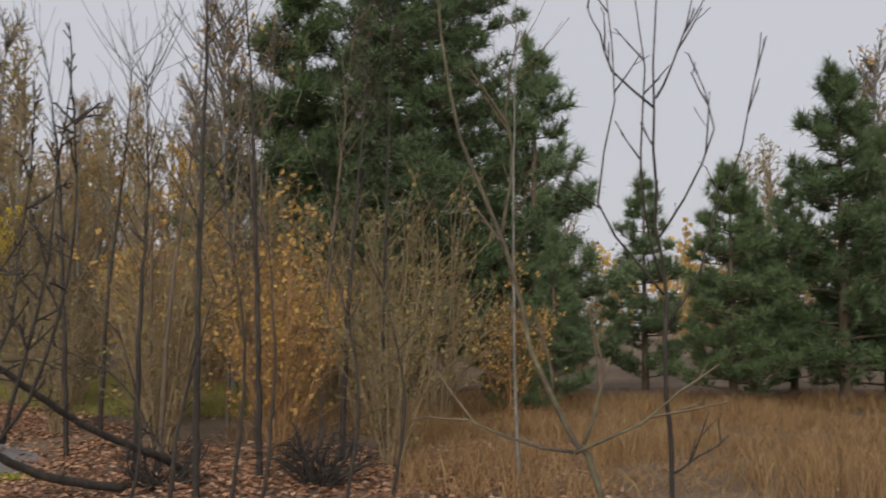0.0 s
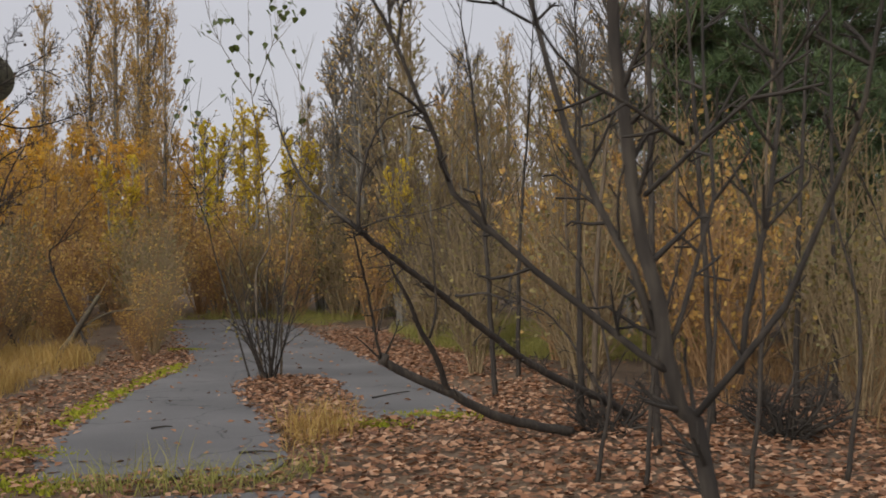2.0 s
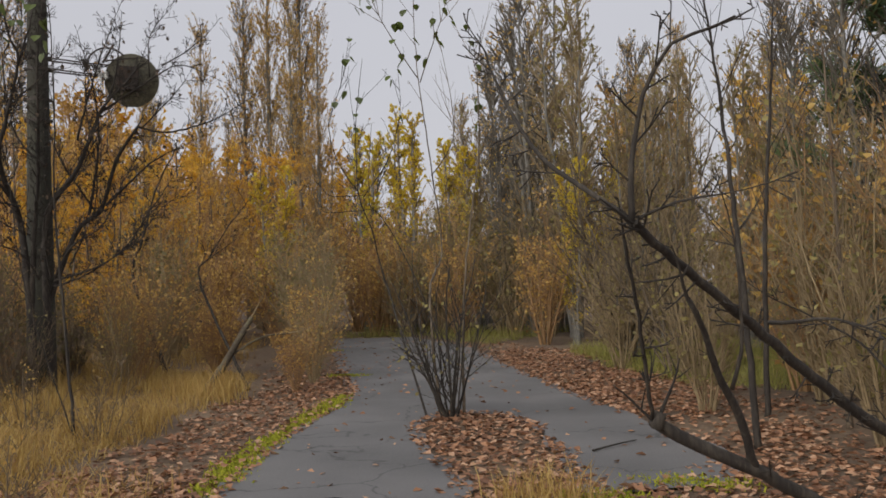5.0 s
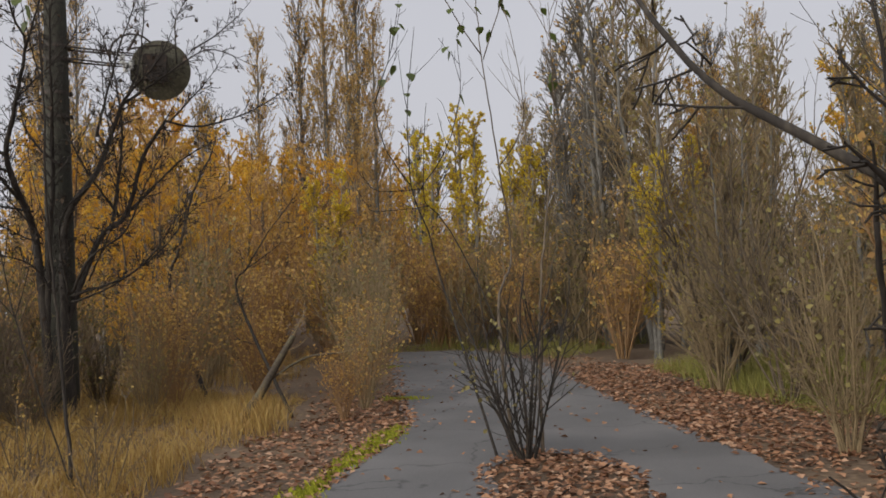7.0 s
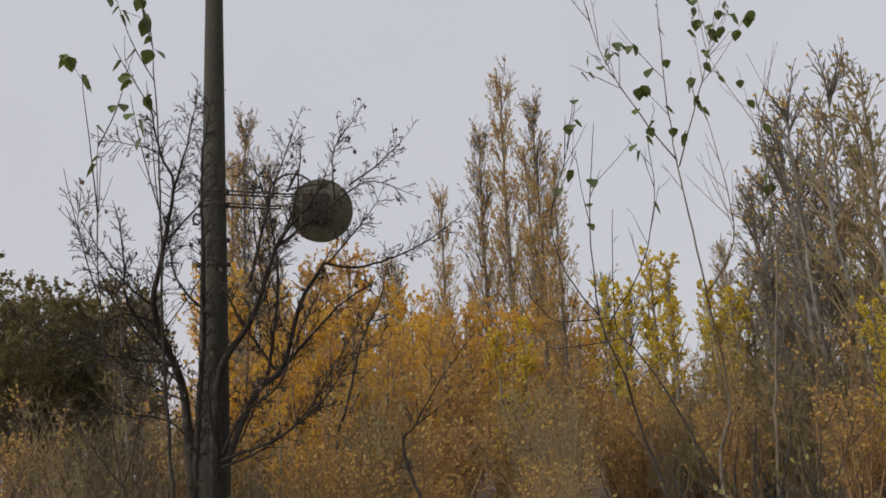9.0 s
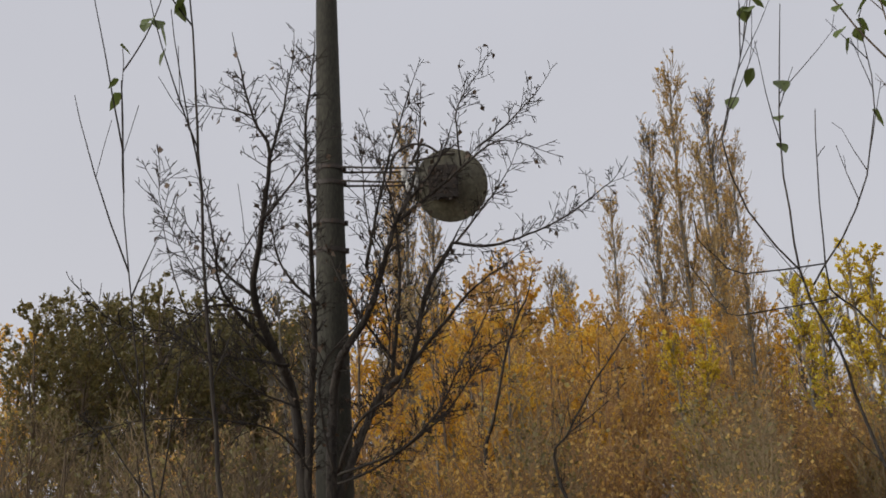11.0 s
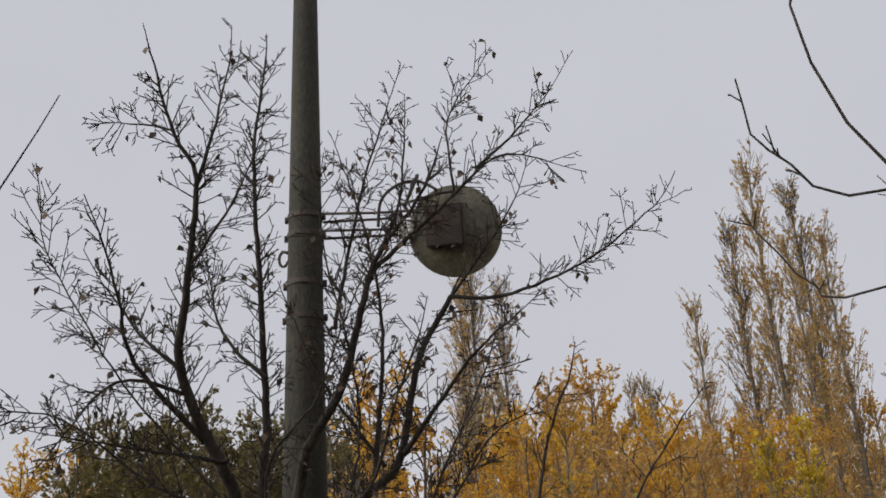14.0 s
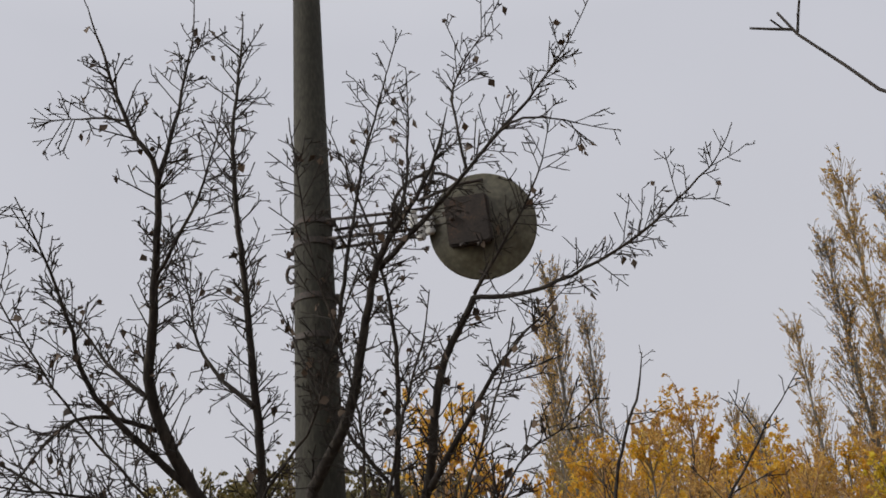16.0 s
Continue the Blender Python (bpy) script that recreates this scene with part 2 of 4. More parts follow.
def part(name, mesh, mat, parent, label="", smooth=True):
    """Links a Mesh or bmesh as one object under a thing or a part."""
    if isinstance(mesh, Mesh):
        me = mesh.data(name, mat, smooth)
    else:
        me = bpy.data.meshes.new(name)
        mesh.to_mesh(me)
        mesh.free()
        me.materials.append(mat)
    ob = new(name, me)
    ob.parent = parent
    if name in ("twig_crown", "branch_crown", "crown", "foliage"):
        tagged(ob, kind="stuff")
    return tagged(ob, label)


def thing(name, label, category, at=(0, 0, 0), group=""):
    ob = new(name)
    ob.location = at
    return tagged(ob, label, category, group)


RNG = random.Random(7)


def rv(k=1.0):
    return Vector((RNG.uniform(-k, k), RNG.uniform(-k, k), RNG.uniform(-k, k)))


def smooth_line(pts, step=0.12, jitter=0.0):
    """A curve through the points, in short steps, with a little unevenness."""
    p = [Vector(q) for q in pts]
    out = []
    for i in range(len(p) - 1):
        a, b = p[i], p[i + 1]
        pa, pb = p[max(i - 1, 0)], p[min(i + 2, len(p) - 1)]
        n = max(2, int((b - a).length / step))
        for k in range(n):
            t = k / n
            q = 0.5 * (2 * a + (b - pa) * t + (2 * pa - 5 * a + 4 * b - pb) * t * t + (3 * a - pa - 3 * b + pb) * t ** 3)
            out.append(q + rv(jitter))
    return out + [p[-1]]


def tilt(d, angle):
    """d turned by an angle about a random axis across it."""
    a = d.orthogonal().normalized()
    a.rotate(Matrix.Rotation(RNG.uniform(0, 2 * math.pi), 3, d))
    out = d.copy()
    out.rotate(Matrix.Rotation(angle, 3, a))
    return out


def grow(mesh, p, d, length, r, level, spec, tips):
    """A branch with its side branches. spec: per level (side branches, angle, ratio); up, wob, step."""
    n = max(1 if level > 1 else 2, int(length / spec["step"]))
    pts, dd = [p.copy()], d.normalized()
    for _ in range(n):
        dd = (dd + rv(spec["wob"]) + Vector((0, 0, spec["up"]))).normalized()
        pts.append(pts[-1] + dd * (length / n))
    mesh.tube(pts, r, max(r * 0.35, spec["thin"]), 3 if level > 0 else spec.get("sides", 4))
    tips.append((pts, dd, level))
    if level < len(spec["levels"]):
        count, ang, ratio = spec["levels"][level]
        for _ in range(count):
            f = RNG.uniform(spec.get("low", 0.2), 1.0)
            k = min(int(f * n), n - 1)
            q = pts[k].lerp(pts[k + 1], f * n - k if k < n else 0)
            t = (pts[k + 1] - pts[k]).normalized()
            grow(mesh, q, tilt(t, radians(ang) * RNG.uniform(0.7, 1.3)), length * ratio * (1.15 - 0.6 * f) * RNG.uniform(0.6, 1.2), max(r * 0.5 * (1.1 - 0.5 * f), spec["thin"]), level + 1, spec, tips)


def leaves_on(mesh, tips, count, size, min_level=1, low=0.0, droop=0.3):
    pool = [t for t in tips if t[2] >= min_level]
    for _ in range(count):
        pts, d, _lv = RNG.choice(pool)
        f = RNG.uniform(low, 0.999) * (len(pts) - 1)
        q = pts[int(f)].lerp(pts[int(f) + 1], f % 1)
        s = size * RNG.uniform(0.6, 1.3)
        mesh.leaf(q + rv(size * 0.3), (d + rv(1.0) - Vector((0, 0, droop))).normalized(), rv(1.0), s, s * 0.75)


# ---- plan of the ground ----
ROAD = [(-6.2, 6.1), (-7.2, 7.2), (-8.2, 8.8), (-9.4, 11.2), (-10.7, 14.2), (-13.3, 17.6), (-17.6, 23.4), (-20.5, 27.4), (-18.2, 28.4),
        (-14.6, 25.0), (-11.9, 21.2), (-10.6, 19.2), (-7.4, 14.8), (-5.4, 12.3), (-4.7, 11.2), (-4.5, 10.2), (-5.35, 9.25), (-5.9, 10.3),
        (-6.5, 11.4), (-7.1, 12.4), (-7.9, 13.1), (-8.5, 13.0), (-8.3, 12.0), (-7.6, 11.0), (-6.6, 9.8), (-5.7, 8.5), (-5.0, 7.4), (-4.9, 6.95), (-5.6, 6.6)]
NEAR_ROAD = [(-5.8, 5.75), (-5.2, 6.15), (-4.2, 6.55), (-3.0, 4.6), (-1.9, 2.2), (-1.2, -0.5), (-1.4, -6.0), (-4.2, -6.0), (-4.6, 0.0), (-5.2, 3.4)]


def rough_outline(poly, step=0.22, amount=0.07):
    out = []
    for i, a in enumerate(poly):
        b = poly[(i + 1) % len(poly)]
        n = max(1, int(math.dist(a, b) / step))
        for k in range(n):
            x, y = a[0] + (b[0] - a[0]) * k / n, a[1] + (b[1] - a[1]) * k / n
            w = noise.noise_vector(Vector((x * 1.7, y * 1.7, 0)))
            out.append((x + w.x * amount * 2, y + w.y * amount * 2))
    return out


def signed_distance(x, y, poly):
    """Metres from the outline, negative inside."""
    best, inside = 1e9, False
    for i, a in enumerate(poly):
        b = poly[(i + 1) % len(poly)]
        dx, dy = b[0] - a[0], b[1] - a[1]
        t = max(0.0, min(1.0, ((x - a[0]) * dx + (y - a[1]) * dy) / (dx * dx + dy * dy)))
        best = min(best, (x - a[0] - t * dx) ** 2 + (y - a[1] - t * dy) ** 2)
        if (a[1] > y) != (b[1] > y) and x < dx * (y - a[1]) / dy + a[0]:
            inside = not inside
    return -math.sqrt(best) if inside else math.sqrt(best)


def off_road(x, y):
    return min(signed_distance(x, y, ROAD), signed_distance(x, y, NEAR_ROAD))


def ground_z(x, y):
    if abs(x + 4) > 34 or abs(y - 14) > 34:
        return 0.0
    d = off_road(x, y)
    return -0.012 + max(0.0, min(1.0, (d - 0.15) / 1.2)) * (0.03 + 0.07 * noise.noise(Vector((x * 0.6, y * 0.6, 3))) + 0.03 * noise.noise(Vector((x * 2.3, y * 2.3, 8))))


# ---- ground and road ----
def build_ground():
    near = np.arange(-38, 30.01, 0.5)
    xs = [-900, -300, -120, -70, -50] + list(near) + [40, 60, 110, 300, 900]
    ys = [-900, -300, -110, -60, -36] + list(near + 18) + [56, 70, 120, 300, 900]
    verts = [(x, y, ground_z(x, y)) for y in ys for x in xs]
    w = len(xs)
    faces = [(j * w + i, j * w + i + 1, (j + 1) * w + i + 1, (j + 1) * w + i) for j in range(len(ys) - 1) for i in range(w - 1)]
    me = bpy.data.meshes.new("ground")
    me.from_pydata(verts, [], faces)
    me.materials.append(SOIL)
    me.polygons.foreach_set("use_smooth", [True] * len(me.polygons))
    tagged(new("ground", me), "brown forest soil under leaf litter and dry grass", "ground", kind="structure")


def build_road(name, poly, label):
    bm = bmesh.new()
    vs = [bm.verts.new((x, y, 0.014)) for x, y in rough_outline(poly)]
    f = bm.faces.new(vs)
    if f.normal.z < 0:
        f.normal_flip()
    ext = bmesh.ops.extrude_face_region(bm, geom=[f])
    for v in ext["geom"]:
        if isinstance(v, bmesh.types.BMVert):
            v.co.z = 0.018
    bmesh.ops.triangulate(bm, faces=[q for q in bm.faces if len(q.verts) > 4])
    bmesh.ops.recalc_face_normals(bm, faces=bm.faces)
    me = bpy.data.meshes.new(name)
    bm.to_mesh(me)
    bm.free()
    me.materials.append(ASPHALT)
    tagged(new(name, me), label, "road", kind="structure")


build_ground()
build_road("road", ROAD, "cracked grey asphalt road half grown over with leaves")
build_road("pavement", NEAR_ROAD, "old grey asphalt path strewn with leaves")


# ---- street pole with its round reflector ----
def build_pole():
    pole = thing("utility_pole", "tall tapered grey concrete pole with iron bands and a bracket", "pole", (-15.67, 13.0, 0))
    m = Mesh()
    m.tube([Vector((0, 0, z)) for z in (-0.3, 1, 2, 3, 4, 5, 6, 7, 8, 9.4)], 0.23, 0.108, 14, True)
    part("shaft", m, CONCRETE_BACKLIT, pole)
    for z in (5.31, 5.12, 4.64, 4.31):
        r = 0.2264 - 0.01258 * z + 0.008
        m = Mesh()
        m.tube([Vector((0, 0, z - 0.025)), Vector((0, 0, z - 0.024)), Vector((0, 0, z + 0.024)), Vector((0, 0, z + 0.025))], r, r, 18, True)
        for s in (-1, 1):
            q = Vector((0.62, 0.78, 0)) * (s * (r + 0.015))
            m.tube([Vector((q.x, q.y, z - 0.03)), Vector((q.x, q.y, z + 0.03))], 0.02, 0.02, 6, True)
        part("iron_band", m, IRON, pole, "rusty iron band with bolts")
    m = Mesh()
    pts = [Vector((-0.16, -0.10, 5.0)), Vector((-0.22, -0.14, 5.03)), Vector((-0.25, -0.16, 4.97)), Vector((-0.24, -0.15, 4.90)), Vector((-0.20, -0.12, 4.88)), Vector((-0.17, -0.10, 4.93))]
    m.tube(smooth_line(pts, 0.03), 0.017, 0.013, 6, True)
    part("hook", m, IRON, pole, "bent iron hook")
    for z, off in ((5.30, 0.05), (5.30, -0.05), (5.13, 0.05), (5.13, -0.05)):
        m = Mesh()
        a = Vector((0.09, 0.12, z)) + Vector((0.78, -0.62, 0)) * off * 2
        b = Vector((0.78, 0.99, z - 0.06)) + Vector((0.78, -0.62, 0)) * off
        m.tube([a, a.lerp(b, 0.5) + Vector((0, 0, -0.012)), b], 0.014, 0.012, 6, True)
        part("arm", m, IRON, pole, "thin rusty iron arm")
    # reflector
    size = 1.14
    centre, axis = Vector((0.87, 1.12, 5.03)), Vector((0.80, -0.56, -0.22)).normalized()
    turn = axis.to_track_quat("Z", "Y").to_matrix().to_4x4()
    place = Matrix.Translation(centre) @ turn @ Matrix.Scale(size, 4)
    prof = [(0.0, 0.060), (0.10, 0.057), (0.20, 0.046), (0.30, 0.024), (0.345, 0.006), (0.37, -0.004), (0.378, 0.004), (0.374, 0.014), (0.36, 0.012), (0.30, 0.036), (0.20, 0.060), (0.0, 0.075)]
    bm = bmesh.new()
    rings, count = [], 48
    for r, z in prof:
        rings.append([bm.verts.new(place @ Vector((max(r, 0.001) * math.cos(2 * math.pi * k / count), max(r, 0.001) * math.sin(2 * math.pi * k / count), z))) for k in range(count)])
    for a, b in zip(rings, rings[1:]):
        for k in range(count):
            bm.faces.new((a[k], a[(k + 1) % count], b[(k + 1) % count], b[k])).smooth = True
    bmesh.ops.recalc_face_normals(bm, faces=bm.faces)
    dish = part("reflector", bm, ENAMEL, pole, "round weathered olive-grey metal dish")
    bm = bmesh.new()
    bmesh.ops.create_cube(bm, size=1, matrix=place @ pose(-0.08, 0.03, 0.10) @ Matrix.Diagonal((0.30, 0.34, 0.10, 1)))
    bmesh.ops.bevel(bm, geom=bm.edges[:], offset=0.015, segments=2, affect="EDGES")
    part("mount_box", bm, IRON, dish, "dark rusty box on the dish")
    for x, y in ((-0.12, -0.13), (0.0, -0.14), (-0.17, 0.06)):
        m = Mesh()
        m.tube([place @ Vector((x, y, 0.10)), place @ Vector((x - 0.02, y - 0.02, 0.19))], 0.022, 0.016, 8, True)
        part("terminal", m, IRON, dish)
    m = Mesh()
    m.tube([place @ Vector((0.05, 0.32, 0.04)), place @ Vector((-0.12, 0.30, 0.09)), place @ Vector((-0.42, 0.24, 0.06))], 0.014, 0.014, 6, True)
    part("strut", m, IRON, pole)
    m = Mesh()
    arc = [Vector((-0.62, 0.08, 0.02)), Vector((-0.58, 0.30, 0.03)), Vector((-0.42, 0.42, 0.03)), Vector((-0.25, 0.42, 0.03)), Vector((-0.12, 0.34, 0.03))]
    m.tube(smooth_line([place @ q for q in arc], 0.04), 0.016, 0.014, 7, True)
    part("bracket", m, IRON, pole, "curved iron bracket")
    m = Mesh()
    m.tube([place @ Vector((-0.40, 0.22, 0.02)), place @ Vector((-0.27, 0.48, 0.05))], 0.018, 0.018, 6, True)
    part("bracket_post", m, IRON, pole)
    for x, y in ((-0.43, 0.02), (-0.36, 0.05), (-0.47, 0.12)):
        m = Mesh()
        pts = [place @ Vector((x, y - 0.06 + 0.024 * k, 0.05)) for k in range(6)]
        for k in range(5):
            m.tube([pts[k], pts[k + 1]], 0.045 if k % 2 else 0.03, 0.03 if k % 2 else 0.045, 10, True)
        part("insulator", m, PORCELAIN, pole, "white porcelain insulator")


build_pole()


# ---- trees with drawn limbs ----
FORKED = [
    (0.0235, 0.0085, [(-1.3, 2.34, 0.0), (-1.34, 2.42, 1.08), (-1.38, 2.4, 1.24), (-1.42, 2.38, 1.42), (-1.45, 2.36, 1.61), (-1.48, 2.34, 1.95), (-1.5, 2.32, 2.17), (-1.52, 2.3, 2.5)]),
    (0.0074, 0.0019, [(-1.38, 2.4, 1.28), (-1.6, 2.28, 1.47), (-1.72, 2.21, 1.6), (-1.74, 2.15, 1.74), (-1.78, 2.09, 1.85), (-1.84, 2.03, 2.0)]),
    (0.0084, 0.0019, [(-1.42, 2.39, 1.37), (-1.56, 2.39, 1.7), (-1.64, 2.42, 1.94), (-1.74, 2.45, 2.23), (-1.78, 2.49, 2.47)]),
    (0.0065, 0.0019, [(-1.36, 2.4, 1.23), (-1.22, 2.37, 1.4), (-1.14, 2.32, 1.61), (-1.08, 2.26, 1.83), (-1.06, 2.18, 2.1)]),
    (0.0056, 0.0018, [(-1.4, 2.39, 1.33), (-1.34, 2.51, 1.59), (-1.36, 2.62, 1.87), (-1.38, 2.72, 2.2)]),
    (0.0051, 0.0018, [(-1.48, 2.34, 1.96), (-1.64, 2.35, 2.07), (-1.84, 2.36, 2.21), (-1.98, 2.39, 2.38)]),
    (0.0051, 0.0018, [(-1.48, 2.34, 1.96), (-1.4, 2.3, 2.04), (-1.32, 2.26, 2.18)]),
    (0.0046, 0.0018, [(-1.43, 2.37, 1.59), (-1.32, 2.29, 1.67), (-1.22, 2.21, 1.74)]),
    (0.006, 0.0018, [(-1.29, 2.39, 1.3), (-1.26, 2.41, 1.49), (-1.23, 2.44, 1.63), (-1.22, 2.46, 1.78), (-1.22, 2.48, 1.94), (-1.2, 2.5, 2.15), (-1.2, 2.52, 2.31)]),
    (0.0045, 0.0018, [(-1.37, 2.35, 1.67), (-1.41, 2.28, 1.7), (-1.47, 2.21, 1.73), (-1.53, 2.15, 1.79), (-1.55, 2.09, 1.82)]),
]
LEANING = [
    (0.04, 0.02, [(-2.74, 9.94, 0.05), (-2.83, 9.66, 0.22), (-3.4, 8.76, 0.69), (-3.84, 7.93, 1.26), (-4.18, 7.04, 1.78)]),
    (0.0168, 0.0048, [(-4.18, 7.04, 1.78), (-4.63, 7.12, 2.12), (-4.92, 7.3, 2.49), (-5.09, 7.43, 2.79)]),
    (0.0168, 0.0072, [(-4.18, 7.04, 1.77), (-4.16, 7.04, 2.05), (-4.11, 7.07, 2.35), (-3.99, 7.13, 2.57), (-3.83, 7.22, 2.64)]),
    (0.012, 0.0084, [(-4.34, 7.77, 0.79), (-4.28, 7.45, 1.26), (-4.24, 7.12, 1.71)]),
    (0.012, 0.0036, [(-3.77, 7.97, 1.28), (-3.42, 7.71, 1.3), (-3.16, 7.62, 1.22)]),
    (0.0084, 0.0024, [(-4.15, 7.05, 1.79), (-3.97, 7.04, 1.85), (-3.68, 7.09, 1.89)]),
    (0.018, 0.0048, [(-2.74, 9.94, 0.05), (-3.08, 10.09, 0.34), (-3.53, 10.17, 0.98), (-4.11, 9.84, 1.37)]),
]
LOG = [
    (0.042, 0.034, [(-3.11, 9.05, 0.07), (-3.59, 8.54, 0.25), (-3.91, 8.13, 0.5), (-4.16, 7.93, 0.65), (-4.34, 7.77, 0.79)]),
    (0.028, 0.0128, [(-3.91, 8.13, 0.5), (-3.94, 7.88, 0.87), (-3.97, 7.74, 0.99), (-4.0, 7.55, 1.25), (-4.02, 7.36, 1.42)]),
    (0.0128, 0.0048, [(-3.94, 7.82, 0.95), (-3.87, 7.79, 1.28), (-3.88, 7.67, 1.77)]),
    (0.036, 0.033, [(-4.32, 7.78, 0.75), (-4.3, 7.79, 0.83)]),
]
POLE_TREE = [
    (0.075, 0.0469, [(-14.95, 12.3, 0.0), (-15.0, 12.3, 1.2), (-15.09, 12.24, 2.45), (-14.97, 12.03, 2.87)]),
    (0.0457, 0.0075, [(-14.97, 12.03, 2.87), (-14.83, 11.67, 3.48), (-14.6, 11.61, 3.99), (-14.23, 11.55, 4.79), (-14.17, 11.35, 5.09), (-14.03, 11.15, 5.55)]),
    (0.0183, 0.0046, [(-14.24, 11.56, 4.76), (-14.13, 11.65, 5.25), (-14.03, 11.71, 5.77)]),
    (0.0273, 0.0056, [(-14.95, 11.91, 3.01), (-14.77, 11.32, 3.51), (-14.48, 11.11, 3.9), (-14.2, 10.89, 4.26)]),
    (0.0457, 0.0075, [(-15.0, 12.3, 1.2), (-14.96, 12.35, 2.6), (-14.91, 12.37, 3.16), (-14.68, 12.21, 4.24), (-14.5, 12.08, 5.2), (-14.34, 12.1, 6.0)]),
    (0.0183, 0.0046, [(-14.82, 11.66, 3.51), (-15.03, 11.4, 3.82), (-15.18, 11.09, 4.29)]),
    (0.0146, 0.0037, [(-14.51, 11.59, 4.18), (-14.06, 11.77, 4.57), (-13.7, 11.82, 4.85)]),
    (0.0109, 0.0037, [(-14.15, 11.35, 5.12), (-14.32, 11.16, 5.21), (-14.5, 10.96, 5.27)]),
    (0.0183, 0.0046, [(-14.88, 11.71, 3.35), (-14.85, 11.21, 3.39), (-14.97, 10.88, 2.97)]),
    (0.0183, 0.0046, [(-14.94, 12.09, 2.87), (-14.77, 11.4, 2.9), (-14.54, 10.81, 2.92)]),
    (0.0183, 0.0046, [(-14.59, 12.25, 3.43), (-14.82, 11.97, 3.83), (-14.88, 11.85, 4.41)]),
    (0.0131, 0.0037, [(-14.68, 12.19, 1.79), (-14.65, 11.82, 2.19), (-14.86, 11.23, 2.32), (-15.07, 10.71, 2.33), (-15.25, 10.28, 2.24)]),
    (0.0112, 0.0037, [(-14.59, 11.99, 2.42), (-14.66, 11.48, 2.64), (-14.73, 10.85, 3.07), (-14.82, 10.39, 3.13), (-14.76, 10.07, 3.33)]),
    (0.0112, 0.0037, [(-14.58, 11.96, 2.51), (-14.65, 11.23, 3.32), (-14.58, 10.91, 3.74), (-14.5, 10.6, 4.2), (-14.33, 10.52, 4.46)]),
]
DISH_TREE = [
    (0.075, 0.0469, [(-14.95, 12.65, 0.0), (-15.05, 12.62, 1.4), (-15.25, 12.76, 2.53), (-15.02, 12.74, 3.0)]),
    (0.0448, 0.0094, [(-15.02, 12.74, 3.0), (-14.68, 12.92, 3.49), (-14.23, 12.99, 4.33), (-13.94, 13.19, 4.72), (-13.75, 13.29, 5.02)]),
    (0.0498, 0.022, [(-15.05, 12.62, 1.4), (-15.05, 13.17, 2.53), (-14.82, 13.46, 2.89), (-14.49, 13.5, 3.66), (-14.24, 13.69, 4.16)]),
    (0.0187, 0.0046, [(-14.24, 13.69, 4.16), (-13.89, 13.84, 4.05), (-13.59, 14.19, 4.14), (-13.24, 14.52, 4.34), (-12.87, 14.8, 4.64)]),
    (0.0219, 0.0046, [(-14.24, 13.0, 4.3), (-13.73, 13.38, 4.72), (-13.46, 13.51, 4.9), (-13.23, 13.65, 4.98), (-13.04, 13.93, 4.87)]),
    (0.0139, 0.0037, [(-13.61, 13.6, 5.01), (-13.32, 13.76, 5.19), (-12.98, 13.93, 5.48)]),
    (0.0119, 0.0037, [(-13.75, 13.48, 4.83), (-13.63, 13.38, 5.41), (-13.46, 13.57, 5.8)]),
    (0.0199, 0.0046, [(-14.55, 12.79, 3.87), (-14.21, 12.89, 4.95), (-13.97, 13.06, 5.75)]),
    (0.0249, 0.0046, [(-14.87, 13.27, 2.79), (-14.59, 13.23, 3.88), (-14.5, 13.07, 4.68), (-14.52, 12.85, 5.34)]),
    (0.0199, 0.0046, [(-14.17, 13.02, 4.43), (-14.16, 13.2, 4.88), (-14.09, 13.24, 5.58)]),
    (0.0139, 0.0037, [(-14.06, 13.6, 4.1), (-13.57, 13.83, 4.62), (-13.34, 13.84, 4.83)]),
    (0.0249, 0.0056, [(-14.71, 13.46, 2.95), (-13.96, 13.65, 3.54), (-13.43, 13.76, 3.76)]),
    (0.0199, 0.0056, [(-14.81, 13.33, 2.86), (-14.93, 12.84, 3.56), (-15.0, 12.59, 4.14)]),
    (0.0204, 0.005, [(-14.8, 12.56, 1.83), (-14.49, 12.62, 2.28), (-14.11, 12.85, 2.57), (-13.75, 12.91, 3.17), (-13.47, 12.95, 3.54)]),
    (0.0173, 0.005, [(-14.82, 12.56, 1.78), (-14.29, 12.94, 1.98), (-13.88, 13.09, 2.27), (-13.45, 13.16, 2.76), (-13.04, 13.21, 3.23)]),
    (0.0153, 0.005, [(-14.84, 12.57, 1.69), (-14.49, 12.88, 1.86), (-13.97, 13.31, 2.33), (-13.56, 13.52, 2.85), (-13.3, 13.7, 3.0)]),
    (0.0143, 0.005, [(-14.84, 12.52, 1.79), (-14.65, 12.28, 2.72), (-14.27, 12.53, 3.25), (-14.08, 12.59, 3.61), (-13.78, 12.72, 4.14)]),
    (0.0122, 0.005, [(-14.66, 12.7, 1.96), (-14.25, 12.83, 2.83), (-14.07, 12.7, 3.52), (-13.96, 12.47, 4.16), (-13.81, 12.32, 4.8)]),
]

